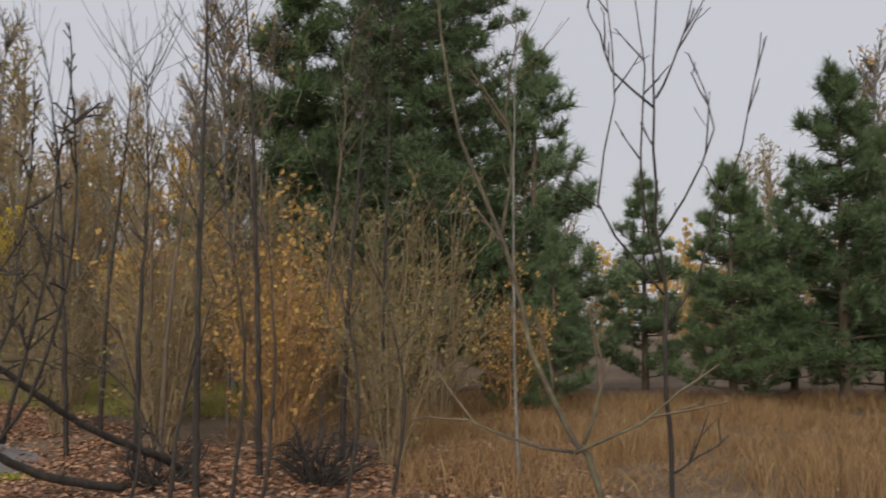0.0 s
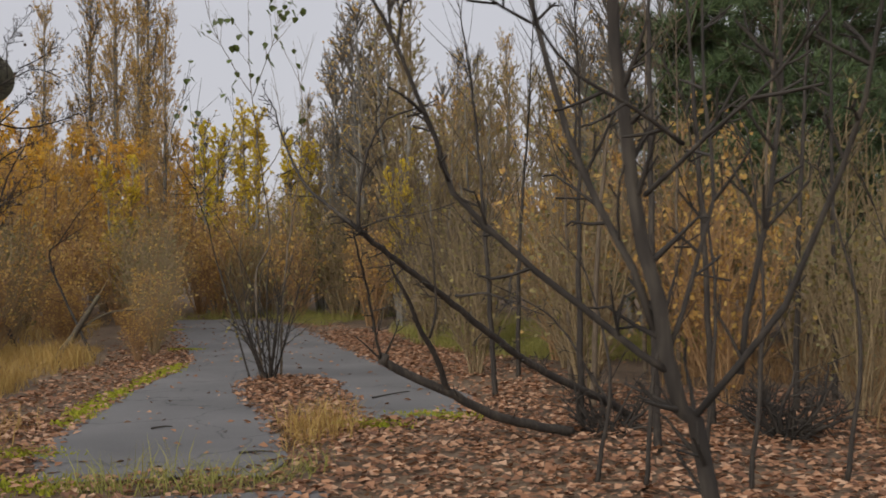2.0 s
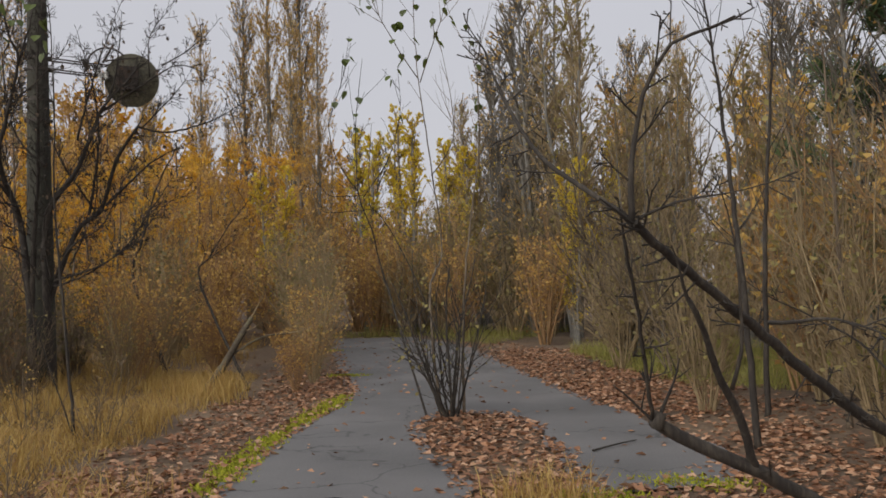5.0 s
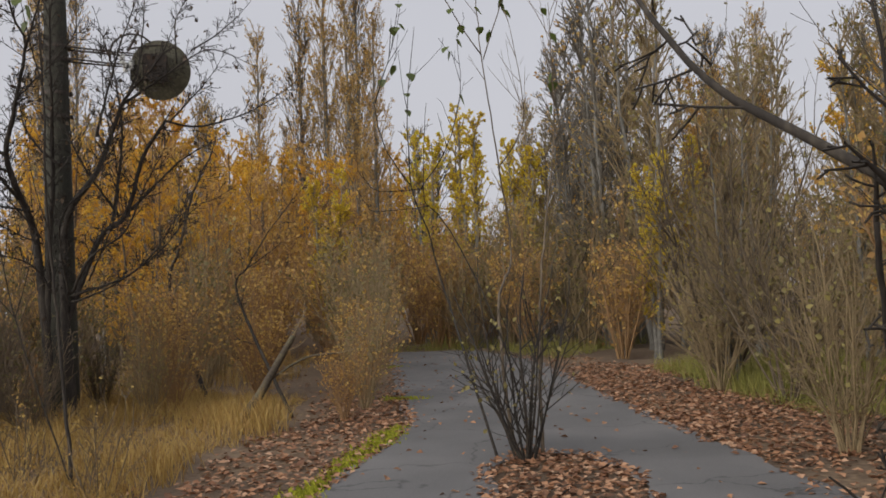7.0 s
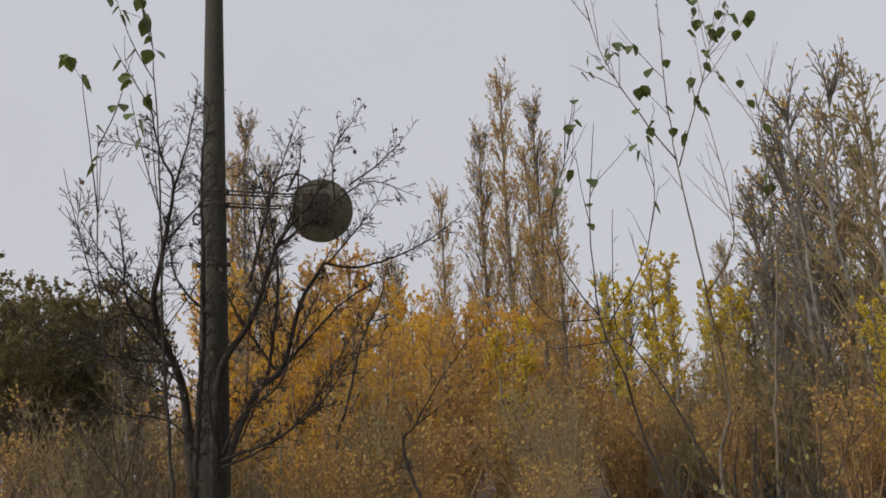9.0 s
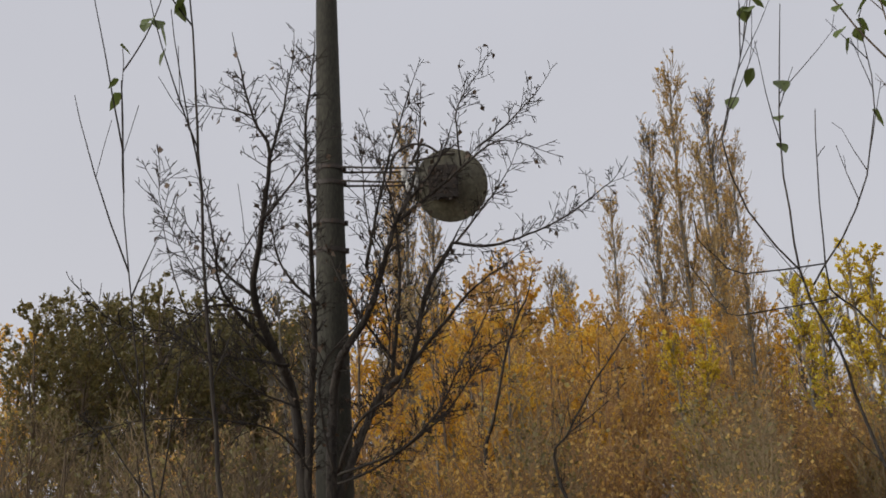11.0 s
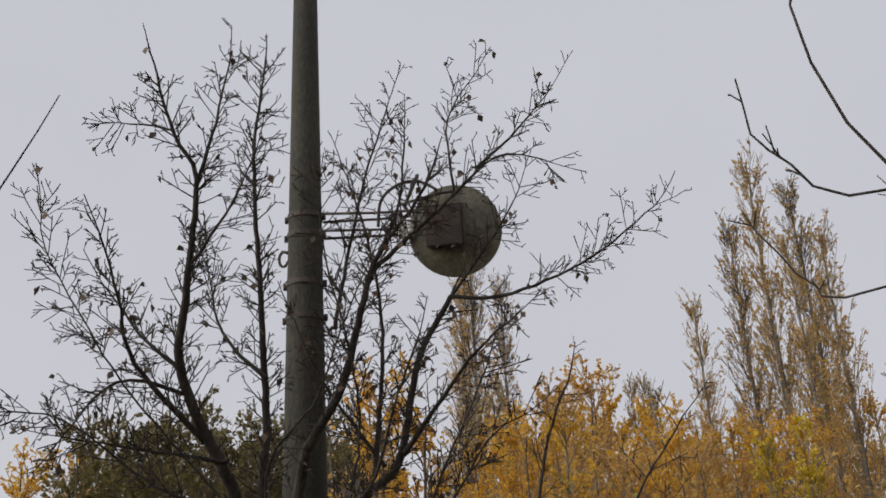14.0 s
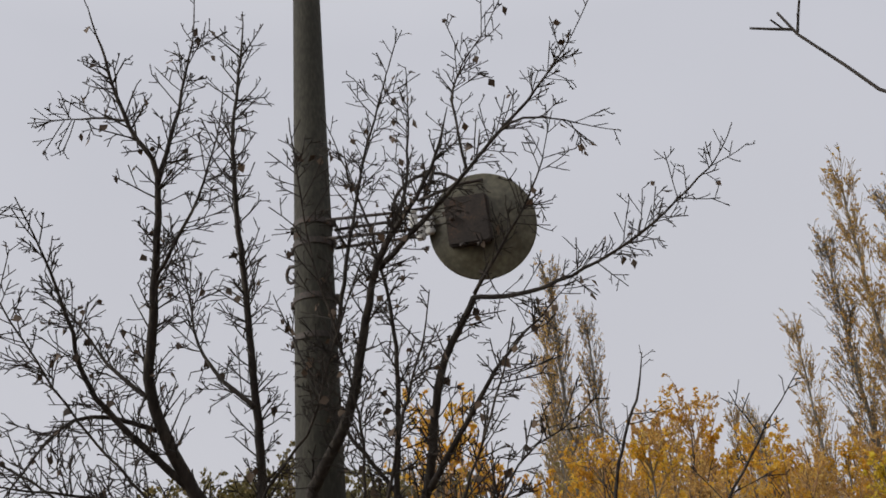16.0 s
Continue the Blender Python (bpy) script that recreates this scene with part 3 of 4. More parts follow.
SLIM_STEM = [(0.045, 0.012, [(-15.9, 15.9, 0.0), (-16.9, 16.05, 1.82), (-16.63, 16.04, 2.61), (-16.29, 16.08, 3.53), (-16.01, 16.21, 4.11)])]
SLIM_PAIR = [(0.03, 0.005, [(-12.9, 14.6, 0.0), (-13.89, 14.63, 1.7), (-13.71, 14.69, 2.13), (-13.45, 14.84, 2.6), (-13.15, 15.06, 3.07)]), (0.012, 0.004, [(-13.65, 14.61, 2.1), (-13.49, 14.77, 2.25), (-13.35, 14.92, 2.4)])]

SPURRED = dict(levels=[(3, 50, 0.55), (1, 45, 0.5)], up=0.06, wob=0.09, step=0.09, thin=0.0036, low=0.2)
SPARE = dict(levels=[(2, 42, 0.5)], up=0.08, wob=0.13, step=0.07, thin=0.0022, low=0.15)


def limbed_tree(name, label, limbs, bark, twig, per_metre, length, spec, category="tree", pods=0, jitter=0.006):
    tree = thing(name, label, category, limbs[0][2][0])
    back = Matrix.Translation(-Vector(limbs[0][2][0]))
    twigs, tips = Mesh(), []
    for i, (r0, r1, pts) in enumerate(limbs):
        line = [back @ q for q in smooth_line(pts, 0.09, jitter)]
        m = Mesh()
        m.tube(line, r0, r1, 8 if r0 > 0.03 else 6, True)
        part("trunk" if i == 0 else "limb", m, bark, tree)
        total = sum((b - a).length for a, b in zip(line, line[1:]))
        for _ in range(int(total * per_metre * (0.3 if r0 > 0.06 else 1.0))):
            f = RNG.uniform(0.3 if i == 0 else 0.12, 0.99) * (len(line) - 1)
            k = int(f)
            t = (line[k + 1] - line[k]).normalized()
            grow(twigs, line[k].lerp(line[k + 1], f % 1), tilt(t, radians(RNG.uniform(35, 70))), length * RNG.uniform(0.4, 1.2), min(0.0065, max(0.0035, r1 * 0.8)), 0, spec, tips)
        e = line[-1]
        grow(twigs, e, (line[-1] - line[-2]).normalized(), length, min(0.012, max(0.003, r1)), 0, spec, tips)
    part("twig_crown", twigs, twig, tree)
    if pods:
        m = Mesh()
        leaves_on(m, tips, pods, 0.065, 1, 0.5, 1.6)
        part("foliage", m, POD, tree, "dry brown hanging seeds")
    return tree


limbed_tree("young_tree", "bare dark forked young tree standing in fallen leaves", FORKED, BARK_DARK, TWIG_DARK, 13, 0.11, SPARE)
limbed_tree("leaning_tree", "bare mossy tree leaning low over the leaves", LEANING, BARK_DARK, TWIG_DARK, 7, 0.22, SPURRED)
limbed_tree("fallen_log", "broken dark fallen trunk with an upright stub", LOG, BARK_DARK, TWIG_DARK, 1.5, 0.3, SPARE, "log")
limbed_tree("bare_tree", "bare dark many-stemmed tree beside the concrete pole", POLE_TREE, BARK_DARK, TWIG_DARK, 27, 0.27, SPURRED, pods=150)
limbed_tree("bare_tree", "bare dark tree spreading under the round reflector", DISH_TREE, BARK_DARK, TWIG_DARK, 24, 0.27, SPURRED, pods=300)

limbed_tree("bare_tree", "bare slim dark stem among the orange thicket", SLIM_STEM, BARK_DARK, TWIG_DARK, 5, 0.4, SPURRED)
limbed_tree("bare_tree", "small bare forked tree at the thicket edge", SLIM_PAIR, BARK_DARK, TWIG_DARK, 7, 0.3, SPURRED)


# ---- saplings with few large leaves ----
def big_leaf_data():
    bm = bmesh.new()
    half = [(0.0, 0.0), (0.16, 0.05), (0.42, 0.22), (0.45, 0.42), (0.28, 0.72), (0.0, 1.02)]
    mid = [bm.verts.new((0, y, 0.0)) for y in (0, 0.3, 0.65, 1.02)]
    for s in (1, -1):
        edge = [bm.verts.new((s * x, y, 0.10 * x / 0.45 + 0.03 * math.sin(y * 9))) for x, y in half[1:-1]]
        for loop in ((mid[0], edge[0], mid[1]), (edge[0], edge[1], mid[1]), (edge[1], edge[2], mid[1]), (edge[2], mid[2], mid[1]), (edge[2], edge[3], mid[2]), (edge[3], mid[3], mid[2])):
            bm.faces.new(loop if s > 0 else loop[::-1])
    me = bpy.data.meshes.new("leaf")
    bm.to_mesh(me)
    bm.free()
    me.materials.append(LEAF_GREEN)
    return me


BIG_LEAF = big_leaf_data()
WHIP = dict(levels=[(1, 30, 0.5)], up=0.07, wob=0.06, step=0.14, thin=0.0022, low=0.2)


def sapling(label, stems, bark, whips, leaf_count, leaf_from, whip=0.8, leaf=0.125, angle=28, r=0.02):
    """Slim stems with long upward whips, and single leaves above a height."""
    base = Vector(stems[0][0])
    tree = thing("sapling", label, "sapling", base)
    tips = []
    for order, pts in enumerate(stems):
        line = [q - base for q in smooth_line(pts, 0.16, 0.008)]
        m = Mesh()
        m.tube(line, r if order == 0 else r * 0.4, 0.0025, 7, True)
        part("stem", m, bark, tree)
        m = Mesh()
        for k in range(whips):
            f = RNG.uniform(0.32, 0.99) * (len(line) - 1)
            i = int(f)
            t = (line[i + 1] - line[i]).normalized()
            grow(m, line[i].lerp(line[i + 1], f % 1), tilt(t, radians(angle * RNG.uniform(0.7, 1.5))), whip * RNG.uniform(0.4, 1.2), min(0.006, r * 0.28), 0, WHIP, tips)
        tips.append((line, (line[-1] - line[-2]).normalized(), 0))
        part("twig_crown", m, TWIG_DARK if bark is BARK_DARK else TWIG_BROWN, tree)
    pool = [(p, d) for pts, d, _ in tips for p in pts[1:] if (p + base).z > leaf_from]
    for _ in range(leaf_count if pool else 0):
        p, d = RNG.choice(pool)
        ob = new("leaf", BIG_LEAF)
        ob.parent = tree
        s = leaf * RNG.uniform(0.6, 1.15)
        ob.matrix_basis = Matrix.Translation(p + rv(0.03)) @ (Vector((RNG.uniform(-1, 1), RNG.uniform(-1, 1), -1.1))).to_track_quat("Y", "Z").to_matrix().to_4x4() @ Matrix.Diagonal((s, s, s, 1))
    return tree


sapling("slim poplar sapling with a few green leaves at its top", [[(-8.5, 12.9, 0), (-8.9, 13.4, 1.4), (-9.61, 15.02, 2.05), (-9.57, 14.75, 3.04), (-9.54, 14.42, 4.19), (-9.5, 14.23, 4.92), (-9.41, 14.07, 5.7), (-9.34, 13.98, 6.22)], [(-9.48, 14.27, 4.37), (-9.61, 14.03, 4.71), (-9.72, 13.8, 5.05), (-9.82, 13.56, 5.52), (-9.82, 13.44, 5.89)], [(-9.57, 14.47, 4.38), (-9.32, 14.52, 5.05), (-9.15, 14.55, 5.52), (-9.03, 14.55, 5.93)], [(-9.58, 14.72, 3.09), (-9.29, 14.87, 3.6), (-9.23, 14.71, 4.28), (-9.26, 14.48, 4.91)]], BARK_BROWN, 8, 70, 4.6, 0.7)
sapling("slim dark sapling with upright whips and few leaves", [[(-8.55, 12.65, 0), (-9.4, 13.15, 1.63), (-9.43, 12.92, 2.25), (-9.48, 12.72, 2.73), (-9.39, 12.57, 3.47), (-9.22, 12.5, 4.29)], [(-9.42, 12.64, 2.71), (-9.55, 12.39, 3.07), (-9.56, 12.25, 3.5), (-9.41, 12.28, 3.88), (-9.24, 12.29, 4.43)], [(-9.51, 12.86, 2.66), (-9.24, 13.01, 3.09), (-9.04, 13.03, 3.65), (-8.98, 12.92, 4.22)]], BARK_DARK, 6, 14, 3.3, 0.55, r=0.016)
sapling("bare slim sapling beside the road shrub", [[(-8.2, 12.9, 0), (-8.5, 13.6, 1.6), (-8.6, 14.3, 3.4), (-8.7, 14.5, 4.9)]], BARK_BROWN, 11, 10, 3.6, 1.0)
sapling("slim sapling with yellow-green leaves above dry grass", [[(-11.3, 9.95, 0), (-11.42, 9.9, 1.7), (-11.4, 9.8, 2.6), (-11.2, 9.67, 3.5), (-11.1, 9.5, 5.0)], [(-11.3, 9.95, 0), (-11.6, 9.6, 1.6), (-11.6, 9.4, 3.0), (-11.5, 9.3, 4.2)]], BARK_DARK, 9, 36, 3.9, 0.9)
sapling("bare dark sapling with arching side twigs", [[(-8.3, 12.9, 0), (-8.5, 12.7, 1.2), (-8.85, 12.45, 2.2), (-9.02, 12.35, 2.45), (-8.98, 12.2, 2.6), (-8.85, 12.1, 3.4)], [(-9.02, 12.35, 2.45), (-9.52, 12.15, 2.42), (-9.62, 12.16, 2.49), (-9.72, 12.14, 2.63), (-9.8, 12.11, 2.8)], [(-8.98, 12.2, 2.6), (-9.24, 11.86, 2.57), (-9.3, 11.74, 2.66), (-9.35, 11.66, 2.76), (-9.33, 11.62, 2.91)]], BARK_DARK, 4, 0, 9, 0.08, angle=45, r=0.011)
sapling("pale leaning sapling forked low over the meadow", [[(0.39, 2.77, 0.0), (0.27, 2.67, 1.09), (0.19, 2.69, 1.26), (0.07, 2.7, 1.53), (-0.01, 2.71, 1.82), (-0.13, 2.72, 2.13), (-0.19, 2.73, 2.45), (-0.21, 2.75, 2.67)], [(0.19, 2.65, 1.25), (0.36, 2.65, 1.32), (0.48, 2.64, 1.42)], [(0.18, 2.65, 1.25), (-0.0, 2.65, 1.28), (-0.13, 2.65, 1.34)], [(0.21, 2.65, 1.27), (0.25, 2.64, 1.4), (0.28, 2.63, 1.51)], [(0.14, 2.74, 1.37), (0.1, 2.73, 1.56), (0.06, 2.73, 1.62)], [(-0.02, 2.71, 1.83), (0.01, 2.7, 2.01), (0.0, 2.68, 2.21), (0.03, 2.66, 2.44)]], BARK_MOSSY, 2, 0, 9, 0.2, r=0.014)
sapling("straight grey young tree with thin upright branches", [[(0.87, 4.39, 0.0), (0.87, 4.39, 0.82), (0.84, 4.35, 1.28), (0.83, 4.32, 1.74), (0.79, 4.29, 2.05), (0.77, 4.25, 2.56), (0.78, 4.22, 2.97), (0.78, 4.2, 3.27)], [(0.84, 4.33, 1.6), (0.99, 4.31, 1.84), (1.05, 4.29, 2.1), (1.17, 4.26, 2.41), (1.26, 4.22, 2.92)], [(0.8, 4.3, 1.98), (0.91, 4.28, 2.17), (1.05, 4.26, 2.49), (0.95, 4.24, 2.79)], [(0.78, 4.25, 2.58), (0.59, 4.24, 2.75), (0.53, 4.23, 2.91), (0.47, 4.22, 3.04)], [(0.78, 4.25, 2.63), (0.87, 4.24, 2.79), (0.95, 4.21, 3.09)], [(0.85, 4.38, 0.92), (0.99, 4.37, 1.0), (1.12, 4.36, 1.1)], [(0.81, 4.31, 1.79), (0.71, 4.28, 2.22), (0.73, 4.24, 2.76), (0.69, 4.22, 3.07)], [(0.82, 4.32, 1.74), (0.53, 4.29, 2.15), (0.6, 4.25, 2.61), (0.56, 4.22, 3.07)]], BARK_DARK, 3, 0, 9, 0.25, angle=40, r=0.016)
sapling("thin bare sapling at the meadow edge", [[(0.6, 9.6, 0), (0.55, 9.6, 2.4), (0.6, 9.6, 5.2)]], BARK_GREY, 18, 0, 9, 0.9, angle=38)
for x, y, h in ((-2.3, 8.5, 6.2), (-2.0, 9.9, 6.0), (-3.3, 10.9, 5.2), (-4.6, 11.6, 5.0), (-4.9, 13.6, 5.6), (-1.3, 11.2, 5.4), (-1.7, 12.5, 5.6), (-3.3, 14.4, 6.4), (-0.9, 12.4, 6.0), (-3.1, 9.4, 4.2), (-4.0, 12.9, 4.6), (-2.7, 13.2, 5.2), (-3.2, 16.2, 6.8)):
    lean = RNG.uniform(-0.5, 0.5)
    sapling("bare slim young tree among the thicket", [[(x, y, 0), (x + lean * 0.2, y, h * 0.35), (x + lean * 0.6, y + 0.2, h * 0.7), (x + lean, y + 0.1, h)]], RNG.choice((BARK_DARK, BARK_DARK, BARK_BROWN)), 26, 0, 9, 1.1, angle=36, r=0.036)
for x, y, h in ((-2.55, 4.75 + 2.6, 1.6), (-2.2, 7.2, 1.9), (-1.55, 7.4, 2.4), (-0.95, 7.9, 2.2), (-1.9, 8.0, 2.8), (-0.6, 8.6, 2.0)):
    sapling("thin dark seedling standing in fallen leaves", [[(x, y, 0), (x + 0.1, y, h * 0.5), (x + RNG.uniform(-0.3, 0.4), y, h)]], BARK_DARK, 5, 0, 9, 0.5, angle=35)


# ---- shrubs ----
def shrub_thing(name, label, at, stems, height, spread, bark, twig, spec, leaf_mat=None, leaf_count=0, leaf=0.06, r=0.02, category="shrub", joined=False):
    ob = thing(name, label, category, at)
    stem_mesh, tips = Mesh(), []
    for k in range(stems):
        if not joined:
            stem_mesh = Mesh()
        a = 2 * math.pi * (k + RNG.uniform(-0.4, 0.4)) / stems
        out = RNG.uniform(0.1, 1.0) * spread
        d = Vector((math.cos(a) * out, math.sin(a) * out, 1)).normalized()
        grow(stem_mesh, Vector((math.cos(a), math.sin(a), 0)) * RNG.uniform(0.02, 0.12), d, height * RNG.uniform(0.55, 1.1), r * RNG.uniform(0.6, 1.2), 0, spec, tips)
        if not joined:
            part("stem", stem_mesh, twig if bark is None else bark, ob)
    if joined:
        part("branch_crown", stem_mesh, twig if bark is None else bark, ob)
    if leaf_count:
        m = Mesh()
        leaves_on(m, tips, leaf_count, leaf, 1, 0.2)
        part("foliage", m, leaf_mat, ob)
    return ob


ROADSHRUB = dict(levels=[(7, 40, 0.42), (3, 40, 0.45)], up=0.05, wob=0.09, step=0.12, thin=0.002, low=0.1)
shrub_thing("road_shrub", "bare dark shrub growing from a crack in the road", (-8.2, 12.6, 0), 13, 1.9, 0.75, BARK_DARK, TWIG_DARK, ROADSHRUB, LEAF_OLIVE, 160, 0.05)
FAN = dict(levels=[(9, 30, 0.45), (4, 36, 0.5)], up=0.04, wob=0.07, step=0.25, thin=0.0035, low=0.2)
shrub_thing("fan_shrub", "large bare olive-brown shrub fanning out beside the road", (-8.6, 20.2, 0), 15, 4.4, 0.75, BARK_BROWN, TWIG_BROWN, FAN, LEAF_OLIVE, 500, 0.06, 0.03)
shrub_thing("fan_shrub", "bare brown shrub with arching stems on the grass", (-7.0, 17.6, 0), 11, 3.0, 0.8, BARK_BROWN, TWIG_BROWN, FAN, LEAF_OLIVE, 250, 0.06, 0.022)
WEED = dict(levels=[(6, 42, 0.45), (3, 45, 0.5)], up=0.05, wob=0.14, step=0.08, thin=0.0022, low=0.1)
for x, y, h in ((-7.63, 6.29, 0.75), (-8.10, 6.29, 0.80), (-10.70, 9.77, 0.95), (-11.93, 9.87, 0.80), (-9.48, 7.46, 0.70)):
    shrub_thing("dry_weed", "dry reddish-brown weed standing in the grass", (x, y, 0), 7, h, 0.5, None, TWIG_BROWN, WEED, LEAF_RUST, 60, 0.03, 0.006, "weed")
HEAP = dict(levels=[(6, 60, 0.5), (3, 50, 0.5)], up=-0.01, wob=0.22, step=0.08, thin=0.003, low=0.05)
shrub_thing("brush_heap", "dark tangled heap of dead branches on leaves", (-1.35, 9.6, 0), 26, 0.75, 1.8, BARK_DARK, TWIG_DARK, HEAP, r=0.022, category="brush heap")
shrub_thing("brush_heap", "dark tangled roots and twigs beside the fallen trunk", (-2.85, 9.3, 0), 22, 0.6, 2.0, BARK_DARK, TWIG_DARK, HEAP, r=0.02, category="brush heap")
limbed_tree("dead_stump", "grey broken leaning stump with a side branch", [(0.07, 0.035, [(-12.85, 13.5, 0), (-12.6, 13.75, 0.5), (-12.3, 14.0, 1.15)]), (0.02, 0.01, [(-12.55, 13.8, 0.6), (-12.2, 14.1, 0.85), (-11.85, 14.3, 0.9)])], BARK_MOSSY, TWIG, 3, 0.4, SPARE, "stump")


# ---- woods: a few kinds of trees, each copied ----
def poplar(height, bare, leaf_mat, count, seed):
    """A narrow columnar poplar of many upright branches."""
    RNG.seed(seed)
    ob = thing("poplar_tree", "tall columnar poplar with thin yellow-brown autumn leaves", "tree", (0, 0, -60))
    m, tips = Mesh(), []
    trunk = smooth_line([(0, 0, -0.2), (0.05, 0.1, height * 0.3), (-0.1, 0, height * 0.65), (0.05, 0, height)], 0.8, 0.03)
    m.tube(trunk, 0.2, 0.02, 7)
    part("trunk", m, BARK_GREY, ob)
    spec = dict(levels=[(6, 24, 0.40), (1, 26, 0.55)], up=0.12, wob=0.07, step=0.8, thin=0.010, low=0.1)
    tw = Mesh()
    for _ in range(150):
        f = RNG.uniform(0.06, 0.93) ** 0.9
        k = f * (len(trunk) - 1)
        p = trunk[int(k)].lerp(trunk[int(k) + 1], k % 1)
        a = RNG.uniform(0, 2 * math.pi)
        d = Vector((math.cos(a) * 0.42, math.sin(a) * 0.42, 1)).normalized()
        grow(tw, p, d, height * RNG.uniform(0.12, 0.22) * (1.1 - 0.7 * f), 0.035 * (1.1 - f), 0, spec, tips)
    part("branch_crown", tw, TWIG_GREY if bare else TWIG, ob)
    lm = Mesh()
    low = [t for t in tips if t[2] >= 1 and (t[0][0].z < height * RNG.uniform(0.45, 1.25))]
    leaves_on(lm, low, count, 0.115, 1)
    part("crown", lm, leaf_mat, ob)
    return ob


def round_tree(label, height, width, leaf_mat, count, twig, bark, seed, leaf=0.11, stems=3, branches=26, levels=((5, 36, 0.48), (1, 38, 0.55)), lean=0.62, thin=0.006):
    """A small broad tree or tall bush with a loose crown."""
    RNG.seed(seed)
    ob = thing("autumn_tree" if count > 900 else "bare_wood_tree", label, "tree", (0, 0, -60))
    m, tw, tips = Mesh(), Mesh(), []
    spec = dict(levels=list(levels), up=0.07, wob=0.1, step=0.45, thin=thin, low=0.15)
    for s in range(stems):
        a = 2 * math.pi * s / stems + RNG.uniform(-0.5, 0.5)
        q = Vector((math.cos(a), math.sin(a), 0))
        h = height * RNG.uniform(0.8, 1.0)
        trunk = smooth_line([q * 0.1 + Vector((0, 0, -0.15)), q * width * 0.08 + Vector((0, 0, h * 0.3)), q * width * 0.16 + Vector((0, 0, h * 0.65)), q * width * 0.2 + Vector((0, 0, h))], 0.5, 0.03)
        m.tube(trunk, 0.09, 0.012, 6)
        for _ in range(branches):
            f = RNG.uniform(0.1, 0.95)
            k = f * (len(trunk) - 1)
            b = RNG.uniform(0, 2 * math.pi)
            d = Vector((math.cos(b) * lean, math.sin(b) * lean, 0.95)).normalized()
            grow(tw, trunk[int(k)].lerp(trunk[int(k) + 1], k % 1), d, width * RNG.uniform(0.3, 0.6) * (1.15 - 0.7 * f), 0.022, 0, spec, tips)
    part("trunk", m, bark, ob)
    part("branch_crown", tw, twig, ob)
    lm = Mesh()
    leaves_on(lm, tips, count, leaf, 1)
    part("crown", lm, leaf_mat, ob)
    return ob


def thicket(label, height, twig, leaf_mat, count, seed, stems=16):
    RNG.seed(seed)
    spec = dict(levels=[(10, 34, 0.42), (3, 38, 0.5)], up=0.06, wob=0.1, step=0.4, thin=0.0035, low=0.08)
    return shrub_thing("thicket_bush", label, (0, 0, -60), stems, height, 0.5, None, twig, spec, leaf_mat, count, 0.07, 0.016, joined=True)


def pine(height, radius, whorls, per, tuft, needle, mat, seed, bare=0.06):
    """A pine: whorls of limbs, each limb set with tufts of needles."""
    RNG.seed(seed)
    ob = thing("pine_tree", "dense dark green pine with layered needle branches", "tree", (0, 0, -60))
    m, nd = Mesh(), Mesh()
    m.tube([Vector((0, 0, height * k / 10 - 0.1)) for k in range(11)], 0.02 * height, 0.015, 8)

    def tuft_at(p, d, size):
        for _ in range(tuft):
            w = (d * RNG.uniform(0.2, 1.1) + rv(0.85)).normalized()
            s = w.cross(rv()).normalized() * needle
            i = len(nd.v)
            e = p + w * size * RNG.uniform(0.7, 1.2)
            nd.v += [p + s, p - s, e]
            nd.f.append((i, i + 1, i + 2))

    for k in range(whorls):
        f = bare + (1 - bare) * (k + RNG.uniform(0, 0.6)) / whorls
        z0 = height * f
        reach = radius * (1 - f) ** 0.82 * min(1, 0.72 + f * 1.4) + 0.12
        for j in range(per):
            z = z0 + RNG.uniform(-0.55, 0.55) * height / whorls
            a = 2 * math.pi * (j + RNG.uniform(-0.35, 0.35)) / per + k * 0.7
            r = reach * RNG.uniform(0.6, 1.12)
            out = Vector((math.cos(a), math.sin(a), 0))
            p0, p1 = Vector((0, 0, z)), out * r * 0.55 + Vector((0, 0, z + r * 0.06))
            p2 = out * r + Vector((0, 0, z + r * RNG.uniform(0.15, 0.4)))
            line = smooth_line([p0, p1, p2], 0.35, 0.03)
            m.tube(line, 0.012 + 0.012 * r, 0.006, 4)
            side = Vector((-out.y, out.x, 0))
            n = int(8 + r * 11)
            for q in range(n):
                g = RNG.uniform(0.22, 1.0)
                i = g * (len(line) - 1)
                base = line[min(int(i), len(line) - 2)].lerp(line[min(int(i) + 1, len(line) - 1)], i % 1)
                w = RNG.uniform(-1, 1) * r * 0.34 * (1.2 - g * 0.8)
                tip = base + side * w + out * abs(w) * 0.6 + Vector((0, 0, RNG.uniform(-0.05, 0.22)))
                m.tube([base, tip], 0.008, 0.004, 3)
                tuft_at(tip, (tip - base + Vector((0, 0, 0.2))).normalized(), RNG.uniform(0.16, 0.28))
                tuft_at(base.lerp(tip, 0.55), (tip - base + Vector((0, 0, 0.2))).normalized(), RNG.uniform(0.14, 0.24))
            tuft_at(line[-1], (out + Vector((0, 0, 0.9))).normalized(), 0.3)
    tuft_at(Vector((0, 0, height * 0.99)), Vector((0, 0, 1)), 0.35)
    part("trunk", m, BARK_BROWN, ob)
    part("crown", nd, mat, ob, smooth=False)
    return ob


